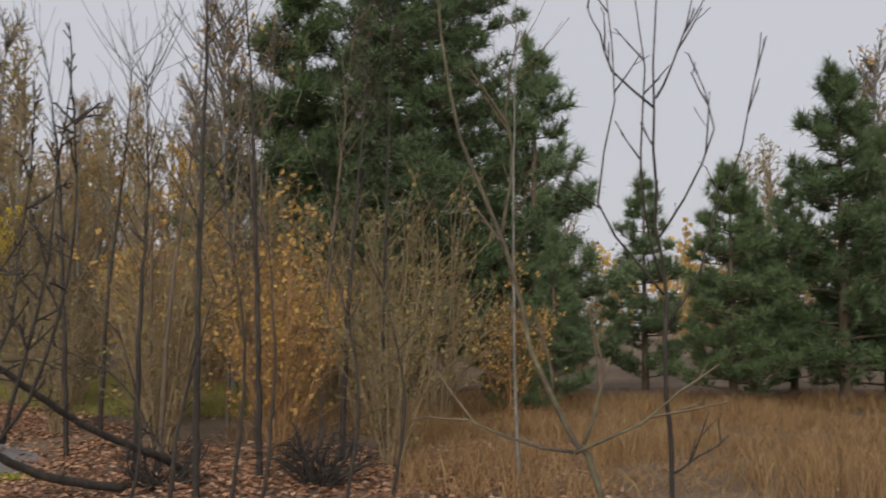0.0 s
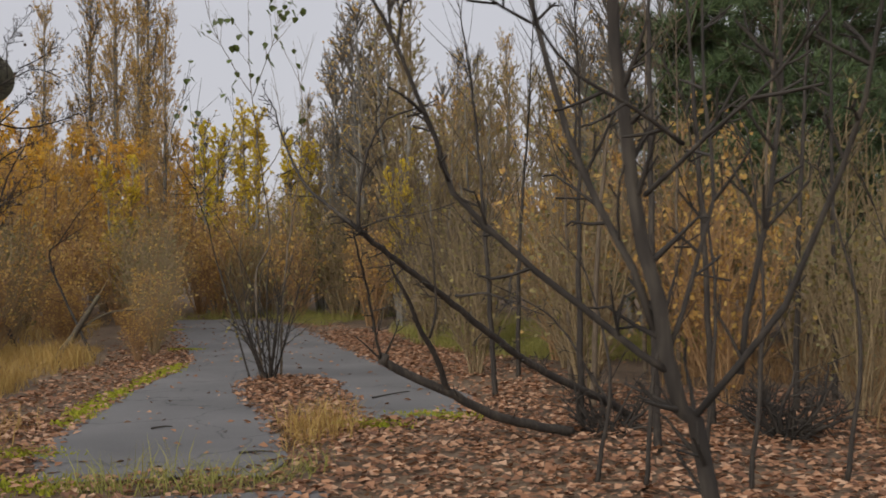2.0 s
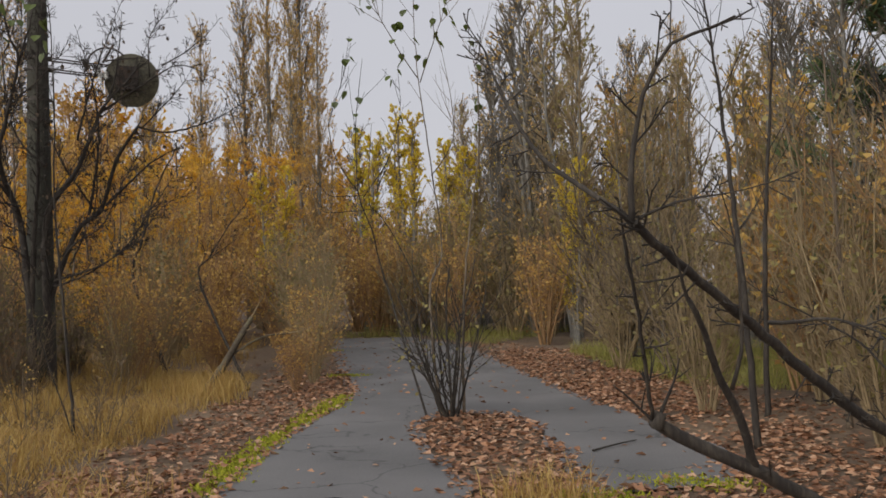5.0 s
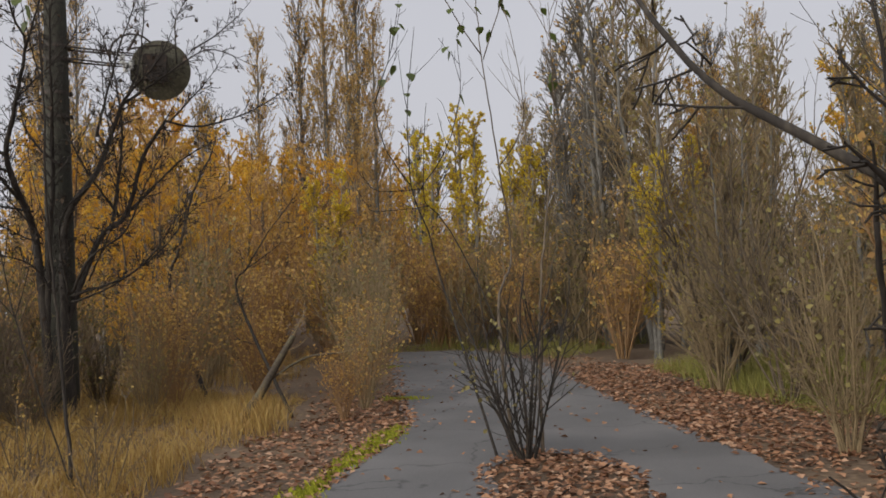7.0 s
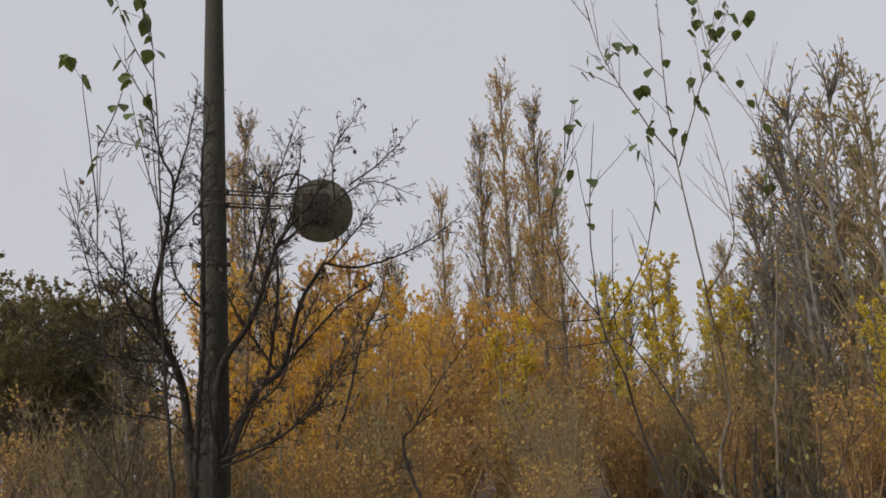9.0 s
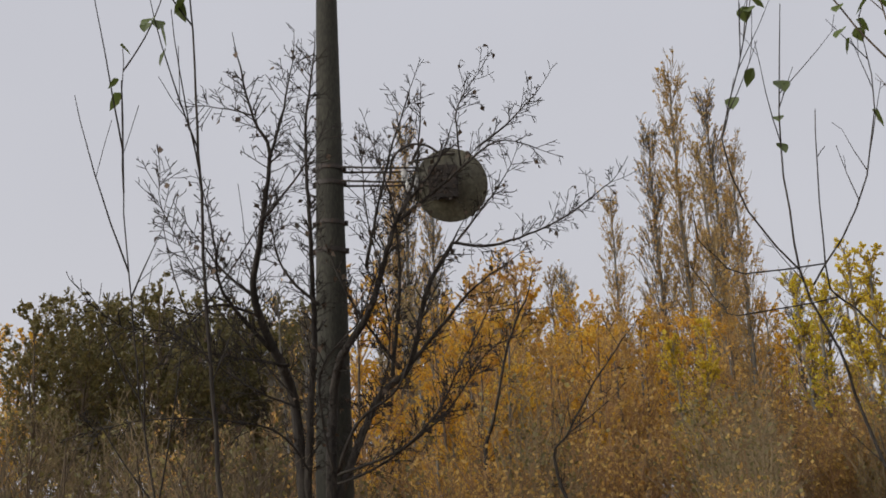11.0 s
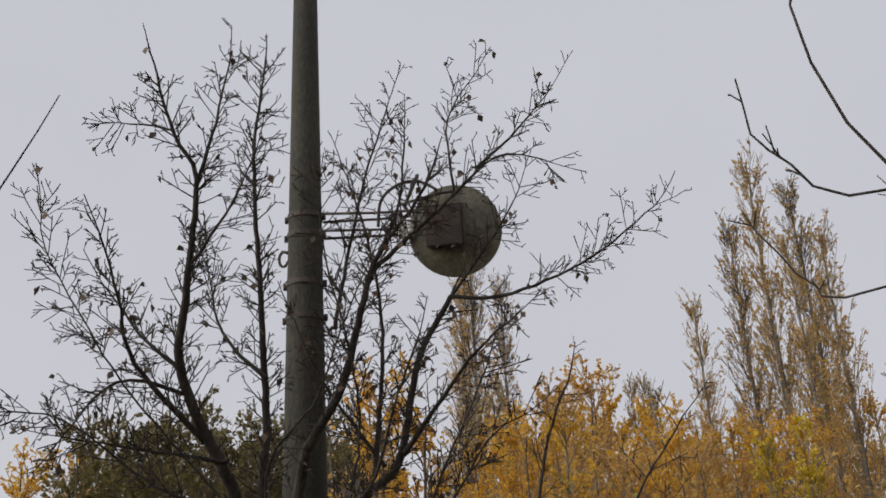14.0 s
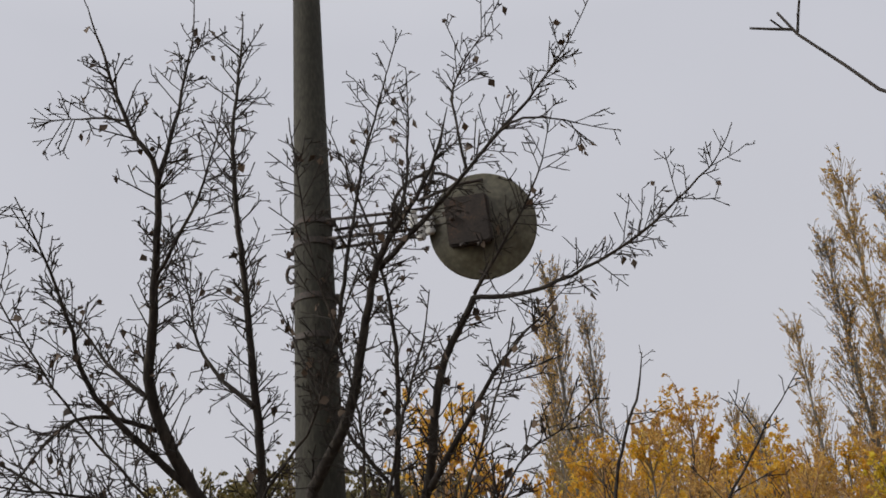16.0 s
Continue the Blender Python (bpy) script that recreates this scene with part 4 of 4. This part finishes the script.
def plant(kinds, rows, turn_seed):
    """Copies of the kinds at rows of (x, y, height); each kind knows its own height."""
    r = random.Random(turn_seed)
    for i, (x, y, h) in enumerate(rows):
        ob, own = kinds[i % len(kinds)]
        s = h / own
        c = copy_thing(ob, pose(x, y, 0, 0, 0, r.uniform(0, 360)))
        tagged(c, group=ob.name.split(".")[0] + "s of the wood")
        c.scale = (s * r.uniform(0.92, 1.1), s * r.uniform(0.92, 1.1), s)


def drop(kinds):
    for ob, _ in kinds:
        for o in (*ob.children_recursive, ob):
            bpy.data.objects.remove(o)


POPLARS = [(poplar(20, False, LEAF_RUST, 5600, 11), 20), (poplar(20, True, LEAF_RUST, 4200, 12), 20)]
plant(POPLARS, [(-35.8, 43.5, 21.6), (-35.6, 45.8, 20.8), (-46.4, 49.7, 18.9), (-37.4, 43.4, 19.0), (-34.5, 43.6, 17.5), (-42.7, 32.2, 18.7), (-44.5, 32.6, 17.0), (-46.0, 36.0, 18.0), 
                (-24.7, 32.7, 12.0), (-12.9, 33.9, 9.5), (-12.9, 40.2, 11.5), (-47.8, 46.4, 14.3), (-45.7, 51.4, 13.0), (-49.1, 48.2, 14.0), (-39.5, 38.0, 11.5), (-26.1, 47, 11)], 3)
drop(POPLARS)
ORANGE = [(round_tree("small tree with dense orange autumn leaves", 7, 4.2, LEAF_ORANGE, 9500, TWIG_RED, BARK_BROWN, 21, leaf=0.078), 7), (round_tree("small rust-brown tree with thinning autumn leaves", 7, 4.2, LEAF_RUST, 7500, TWIG_RED, BARK_BROWN, 22, leaf=0.075), 7),
          (round_tree("small golden-orange tree with loose crown", 7, 3.6, LEAF_ORANGE, 8000, TWIG, BARK_GREY, 23, leaf=0.078), 7)]
plant(ORANGE, [(-20.9, 16.5, 5.2), (-27.8, 23.9, 6.3), (-20.9, 19.5, 4.8), (-29.8, 30.4, 7.4), (-24.6, 27.1, 5.8), (-26.9, 35.5, 7.4), (-33.1, 47.0, 8.4), (-33.5, 29.5, 8.5), (-45.9, 44.2, 12.0), (-33.9, 35.0, 7.5),
               (-27.9, 26.7, 5.4), (-45.0, 37.4, 10.0), (-46.9, 15.4, 8.6), (-39.0, 33.6, 11.5), (-41.7, 38.2, 11.0), (-40.5, 36.1, 11.5), (-23.0, 22.0, 5.2), (-31.0, 26.0, 7.5), (-36, 30, 8.5), (-30, 39, 8.0), (-37, 40, 9), (-26, 31, 6.4),
               (-11.5, 30.5, 7.4), (-8.5, 33, 7.6), (-7.0, 27.5, 6.2), (-14, 37, 8), (-5.0, 33, 6.4), (-52, 30, 10), (-22.5, 18.0, 4.4), (-24.5, 20.6, 4.8), (-23.6, 24.2, 5.2), (-27.0, 28.0, 6.2), (-31.0, 33.5, 7.6), (-19.4, 17.6, 4.2), (-34.5, 38.0, 9.5)], 4)
drop(ORANGE)
YELLOW = [(round_tree("small bright yellow autumn tree", 7, 2.3, LEAF_YELLOW, 6500, TWIG, BARK_GREY, 31, leaf=0.07, stems=2, branches=34, lean=0.46), 7), (round_tree("slim yellow-green autumn tree", 7, 1.9, LEAF_YELLOW, 4200, TWIG, BARK_GREY, 32, leaf=0.07, stems=2, branches=30, lean=0.46), 7)]
plant(YELLOW, [(-20.8, 25.1, 5.8), (-21.6, 34.2, 9.3), (-19.1, 33.3, 7.6), (-20.0, 37.4, 7.6), (-11.8, 25.7, 5.2), (-20.6, 30.1, 3.0), (-26.1, 41.1, 9.8), (-26.8, 46.5, 8.7), (-11.9, 28.0, 6.0), (-4.6, 30.0, 4.6), (-23.2, 33.6, 8.6), (-17.6, 35.5, 8), (-15.3, 34.2, 8.2), (-20.7, 36.1, 8.0)], 5)
drop(YELLOW)
GREY = [(round_tree("bare grey tree of many fine upright branches", 10, 3.8, LEAF_RUST, 500, TWIG_GREY, BARK_GREY, 41, stems=3, branches=54, thin=0.009, levels=((6, 34, 0.45), (1, 38, 0.55))), 10), (round_tree("tall bare brown-grey tree with fine twigs", 10, 3.4, LEAF_OLIVE, 700, TWIG, BARK_GREY, 42, stems=3, branches=54, thin=0.009, levels=((6, 34, 0.45), (1, 38, 0.55))), 10)]
plant(GREY, [(-14.3, 29.0, 11.6), (-12.5, 27.6, 11.2), (-24.2, 34.9, 8.2), (-10.6, 30.4, 9.6), (-16.9, 32.2, 7.9), (-8.3, 19.6, 5.6), (-19.7, 38.8, 13.0), (-6.6, 21.5, 7.0),
             (-6.0, 24.5, 8.4), (-9.0, 24.0, 7.2), (12.7, 27.3, 10.8), (-30, 24, 9), (-34, 22, 8.5), (-38, 28, 9), (-8, 36, 11), (-3, 36, 11), (-16, 43, 12), (-22, 45, 12), (15, 26, 9), (11, 33, 9), (4, 36, 8), (-18.6, 33.9, 9.0), (-16.9, 33.5, 10.0), (-14.4, 31.3, 10.5), (-4.4, 20.4, 9.2)], 6)
drop(GREY)
PINES = [(pine(14, 3.8, 38, 9, 17, 0.010, NEEDLE, 51), 14)]
plant(PINES, [(-0.7, 21.6, 14.5)], 7)
drop(PINES)
WILLOW = [(round_tree("broad dark olive-green tree in late leaf", 9, 7.0, LEAF_DULL, 15000, TWIG_BROWN, BARK_BROWN, 35, leaf=0.13, stems=4, branches=24), 9)]
plant(WILLOW, [(-49, 21, 10), (-41.5, 20.0, 9.0), (-50, 25, 10.4), (-45, 23.4, 9.4), (-43, 16.8, 8.6), (-48, 28, 10.2), (-47, 25.6, 9.8), (-44, 26.6, 9.4), (-46.5, 18.6, 9.6)], 14)
drop(WILLOW)
SMALL_PINES = [(pine(6, 2.0, 15, 6, 15, 0.009, NEEDLE, 52), 6), (pine(6, 1.7, 12, 6, 15, 0.009, NEEDLE_PALE, 53), 6)]
plant(SMALL_PINES, [(-3.4, 21.4, 9.6), (2.0, 18.4, 3.4), (5.4, 18.4, 4.7), (4.8, 23.4, 5.1), (7.7, 18.8, 6.7), (8.5, 23.7, 5.2), (9.3, 20.4, 5.8), (6.7, 21.2, 4.4), (10.8, 19.0, 6.0), (1.9, 21.0, 7.6), (1.2, 16.4, 2.1)], 8)
drop(SMALL_PINES)
BUSH = [(thicket("dense leafless brown thicket of fine twigs", 2.6, TWIG, LEAF_OLIVE, 300, 61), 2.6), (thicket("dense brown thicket with dry rust leaves", 2.6, TWIG_RED, LEAF_RUST, 900, 62), 2.6), (thicket("olive-brown thicket with small dull leaves", 2.6, TWIG, LEAF_DULL, 700, 63), 2.6)]
near_rows = [(-12.4, 15.6, 1.7), (-13.3, 16.8, 2.0), (-14.6, 18.4, 2.4), (-15.9, 20.2, 2.6), (-11.9, 14.5, 1.2), (-17.3, 21.9, 2.8), (-19.0, 24.0, 3.0), (-15.2, 14.6, 2.0), (-16.4, 13.6, 2.2), (-14.6, 13.6, 1.6), (-16.6, 15.6, 2.4), (-17.2, 12.4, 2.4),
             (-16.0, 11.2, 2.2), (-18.6, 14.6, 3.0), (-17.6, 17.4, 2.8), (-19.5, 19.6, 3.2), (-21.6, 22.6, 3.2), (-7.0, 18.4, 2.6), (-8.3, 18.9, 2.6)]
wood_rows = [(-4.4, 14.8, 3.4), (-2.6, 14.4, 3.4), (-1.2, 13.8, 3.2), (-3.6, 12.0, 2.4), (-2.0, 11.4, 2.6), (-0.7, 10.9, 2.2), (-5.6, 13.9, 2.2), (-4.9, 16.2, 3.6), (-2.0, 16.4, 3.6), (-0.2, 14.8, 3.2), (1.0, 16.0, 2.4), (-3.4, 17.6, 4.0),
             (-9.9, 23.6, 3.2), (-12.5, 25.4, 3.4), (-14.6, 28.2, 3.6), (-17.5, 30.4, 3.6), (-20.2, 29.4, 3.4), (-22.4, 27.6, 3.4), (-8.0, 26.4, 4.0), (-5.4, 22.6, 3.8), (-4.0, 25.6, 4.2), (-11.0, 28.6, 4.2), (-3.8, 28.5, 4)]
plant(BUSH, near_rows, 9)
BRUSH = [(thicket("dense dark brown brush under the concrete pole", 2.2, TWIG_BROWN, LEAF_DULL, 260, 64, 20), 2.2)]
plant(BRUSH, [(-14.6, 10.6, 1.5), (-15.6, 11.8, 1.9), (-14.4, 11.6, 1.3), (-16.6, 12.6, 2.1), (-17.6, 10.4, 2.3), (-19.4, 17.6, 1.5), (-18.6, 12.4, 2.2), (-16.4, 14.2, 1.5), (-19.2, 15.2, 1.7)], 16)
drop(BRUSH)
plant(BUSH, wood_rows, 10)
plant(BUSH, [(-18.9, 29.2, 3.4), (-19.8, 32.1, 4.0), (-17.9, 29.7, 3.4), (-22.9, 37.3, 4.4), (-16.4, 28.2, 3.6), (-15.3, 28.8, 4.0), (-13.7, 28.4, 4.0), (-22.8, 33.8, 4.2)], 17)
plant(BUSH[1:2], [(-20.4, 24.6, 3.4), (-21.8, 26.6, 4.0), (-23.4, 29.4, 4.4), (-19.8, 29.6, 3.4), (-24.6, 24.6, 4.2), (-18.0, 19.6, 3.0), (-26.0, 28.4, 4.6), (-21.2, 20.6, 3.6), (-22.4, 31.6, 4.4), (-15.2, 16.4, 1.8)], 15)
r_fill = random.Random(12)
fill = []
for k in range(32):
    a = radians(-30 + 125 * k / 31)
    d = r_fill.uniform(25, 40)
    fill.append((-5 - math.sin(a) * d, 8 + math.cos(a) * d, r_fill.uniform(3.2, 5.2)))
plant(BUSH, [q for q in fill if off_road(q[0], q[1]) > 2], 13)
drop(BUSH)


# ---- far woods that close the place ----
def far_woods():
    RNG.seed(77)
    m, lm = Mesh(), Mesh()
    for k in range(700):
        a, d = RNG.uniform(0, 2 * math.pi), RNG.uniform(62, 95)
        x, y, h = -8 + math.cos(a) * d, 14 + math.sin(a) * d, RNG.uniform(5, 10.5)
        b = Vector((x, y, 0))
        m.tube([b, b + Vector((RNG.uniform(-0.4, 0.4), 0, h * 0.5)), b + Vector((RNG.uniform(-0.6, 0.6), 0, h))], 0.12, 0.03, 3)
        for _ in range(16):
            z = h * RNG.uniform(0.1, 0.9)
            e = Vector((RNG.uniform(-1, 1), RNG.uniform(-1, 1), RNG.uniform(0.8, 1.8)))
            m.tube([b + Vector((0, 0, z)), b + Vector((0, 0, z)) + e], 0.05, 0.02, 3)
            for _ in range(3):
                lm.leaf(b + Vector((0, 0, z)) + e * RNG.uniform(0.1, 1.1) + rv(0.5), rv().normalized(), rv(), 0.6, 0.5)
    tagged(new("far_woods", m.data("far_woods", TWIG)), "distant brown autumn wood", "woods", kind="stuff")
    tagged(new("far_foliage", lm.data("far_foliage", LEAF_RUST)), "distant rust-coloured autumn foliage", "woods", kind="stuff")


far_woods()


# ---- litter, grass and moss ----
def scatter_litter():
    RNG.seed(90)
    m = Mesh()

    def lay(x0, x1, y0, y1, count, keep):
        for _ in range(count):
            x, y = RNG.uniform(x0, x1), RNG.uniform(y0, y1)
            d = off_road(x, y)
            if not keep(x, y, d):
                continue
            if RNG.random() > min(x - x0, x1 - x, y - y0, y1 - y) / 1.6 + 0.8 * noise.noise(Vector((x, y, 4))):
                continue
            z = 0.02 if d < 0 else max(ground_z(x, y), -0.005) + RNG.uniform(0.004, 0.035)
            s = RNG.uniform(0.045, 0.10)
            a = RNG.uniform(0, 6.283)
            m.leaf(Vector((x, y, z)), Vector((math.cos(a), math.sin(a), RNG.uniform(-0.12, 0.3))).normalized(), Vector((RNG.uniform(-0.5, 0.5), RNG.uniform(-0.5, 0.5), 1)), s, s * RNG.uniform(0.55, 0.9))

    lay(-6.5, 1.6, 4.5, 13, 21000, lambda x, y, d: d > 0.02 or (d > -0.25 and RNG.random() < 0.5))
    lay(-13, -4, 12, 24, 26000, lambda x, y, d: 0 < d < 2.2 + noise.noise(Vector((x, y, 0))) and x > -12.5 + 0.0 * y and (x + 8.5) * 0.8 + (y - 13) * 0.55 > -0.5)
    lay(-14, -5.5, 5.5, 18, 22000, lambda x, y, d: -0.12 < d < 1.35 + 0.7 * noise.noise(Vector((x, y, 5))))
    lay(-20, -9, 14, 27, 7000, lambda x, y, d: -0.2 < d < 1.3)
    lay(-20, -1, -2, 28, 2600, lambda x, y, d: d < 0)
    lay(-8.6, -4.6, 7.0, 13.2, 4500, lambda x, y, d: d > -0.1)
    lay(-11, -5.6, 4.2, 9, 6500, lambda x, y, d: d > 0)
    lay(-18, 8, 2, 24, 5000, lambda x, y, d: d > 0.5)
    tagged(new("leaf_litter", m.data("leaf_litter", LITTER, False)), "fallen brown and tan leaves on the ground", "leaves", kind="stuff")


def scatter_grass(name, label, mat, areas, h, seed):
    RNG.seed(seed)
    m = Mesh()
    for x0, x1, y0, y1, count, keep in areas:
        for _ in range(count):
            cx, cy = RNG.uniform(x0, x1), RNG.uniform(y0, y1)
            if not keep(cx, cy, off_road(cx, cy)):
                continue
            k = 0.6 + 0.8 * noise.noise(Vector((cx * 0.7, cy * 0.7, 2)))
            for _ in range(8):
                x, y = cx + RNG.gauss(0, 0.07), cy + RNG.gauss(0, 0.07)
                a, l = RNG.uniform(0, 6.283), RNG.uniform(0.1, 0.75) * h
                m.blade(Vector((x, y, ground_z(x, y) - 0.02)), Vector((math.cos(a) * l, math.sin(a) * l, 0)), h * max(0.3, k) * RNG.uniform(0.5, 1.3), RNG.uniform(0.006, 0.012), RNG.uniform(0, 3.14))
    tagged(new(name, m.data(name, mat, False)), label, "grass", kind="stuff")


scatter_litter()
scatter_grass("dry_grass", "tall dry straw-yellow grass", STRAW, [(-19, -8, 7.5, 16.5, 5200, lambda x, y, d: d > 1.5 + 0.5 * noise.noise(Vector((x, y, 9))) and x < -8.5), (-11.5, -6.4, 4.0, 8.5, 420, lambda x, y, d: d > 0.35), (-5.9, -5.1, 7.9, 9.2, 60, lambda x, y, d: d > 0.02), (-26, -16, 14, 26, 1200, lambda x, y, d: d > 2)], 0.43, 91)
scatter_grass("meadow_grass", "matted reddish-brown dry meadow grass", STRAW_RED, [(-0.6, 12, 8.5, 21, 6200, lambda x, y, d: True), (-3, 2, 13, 19, 900, lambda x, y, d: True)], 0.42, 92)
scatter_grass("green_grass", "pale yellow-green tufted grass", GRASS_GREEN, [(-10.5, -2.5, 16.2, 24.5, 3000, lambda x, y, d: d > 1.6), (-6.3, -4.6, 6.0, 7.4, 130, lambda x, y, d: d > 0.0), (-21, -14, 25, 31, 1000, lambda x, y, d: d > 0.3)], 0.46, 93)


def moss_strip():
    RNG.seed(94)
    m = Mesh()
    line = smooth_line([(-7.9, 8.3, 0), (-8.2, 8.8, 0), (-9.4, 11.2, 0), (-10.7, 14.2, 0)], 0.1)
    for p in line:
        k = max(0.1, 0.6 + 1.4 * noise.noise(Vector((p.x * 0.9, p.y * 0.9, 1))))
        for _ in range(int(95 * k)):
            o = RNG.gauss(-0.10, 0.11 * (0.5 + k))
            x, y = p.x + o * 0.85 + RNG.uniform(-0.06, 0.06), p.y - o * 0.45 + RNG.uniform(-0.06, 0.06)
            a = RNG.uniform(0, 6.283)
            m.blade(Vector((x, y, 0.0)), Vector((math.cos(a), math.sin(a), 0)) * 0.02, RNG.uniform(0.02, 0.055), RNG.uniform(0.015, 0.035), a)
    for cx, cy in ((-7.25, 7.1), (-6.3, 6.15), (-4.75, 10.05), (-5.2, 9.35), (-17.2, 22.6), (-12.6, 16.9)):
        for _ in range(500):
            a = RNG.uniform(0, 6.283)
            m.blade(Vector((cx + RNG.gauss(0, 0.2), cy + RNG.gauss(0, 0.12), 0.0)), Vector((math.cos(a), math.sin(a), 0)) * 0.02, RNG.uniform(0.02, 0.05), RNG.uniform(0.012, 0.03), a)
    tagged(new("moss", m.data("moss", MOSS, False)), "bright yellow-green moss along the asphalt edge", "moss", kind="stuff")


moss_strip()
for x, y, a, l in ((-5.5, 7.55, 20, 0.3), (-7.2, 11.2, 100, 0.35), (-5.9, 11.0, 75, 0.7), (-7.0, 8.4, 45, 0.2)):
    m = Mesh()
    d = Vector((math.cos(radians(a)), math.sin(radians(a)), 0))
    m.tube(smooth_line([Vector((0, 0, 0.012)), d * l * 0.5 + Vector((0.02, 0.03, 0.02)), d * l + Vector((0, 0, 0.012))], 0.06), 0.011, 0.005, 5, True)
    ob = new("fallen_twig", m.data("fallen_twig", BARK_DARK))
    ob.location = (x, y, 0.02)
    tagged(ob, "short dark fallen twig lying on the asphalt", "twig")
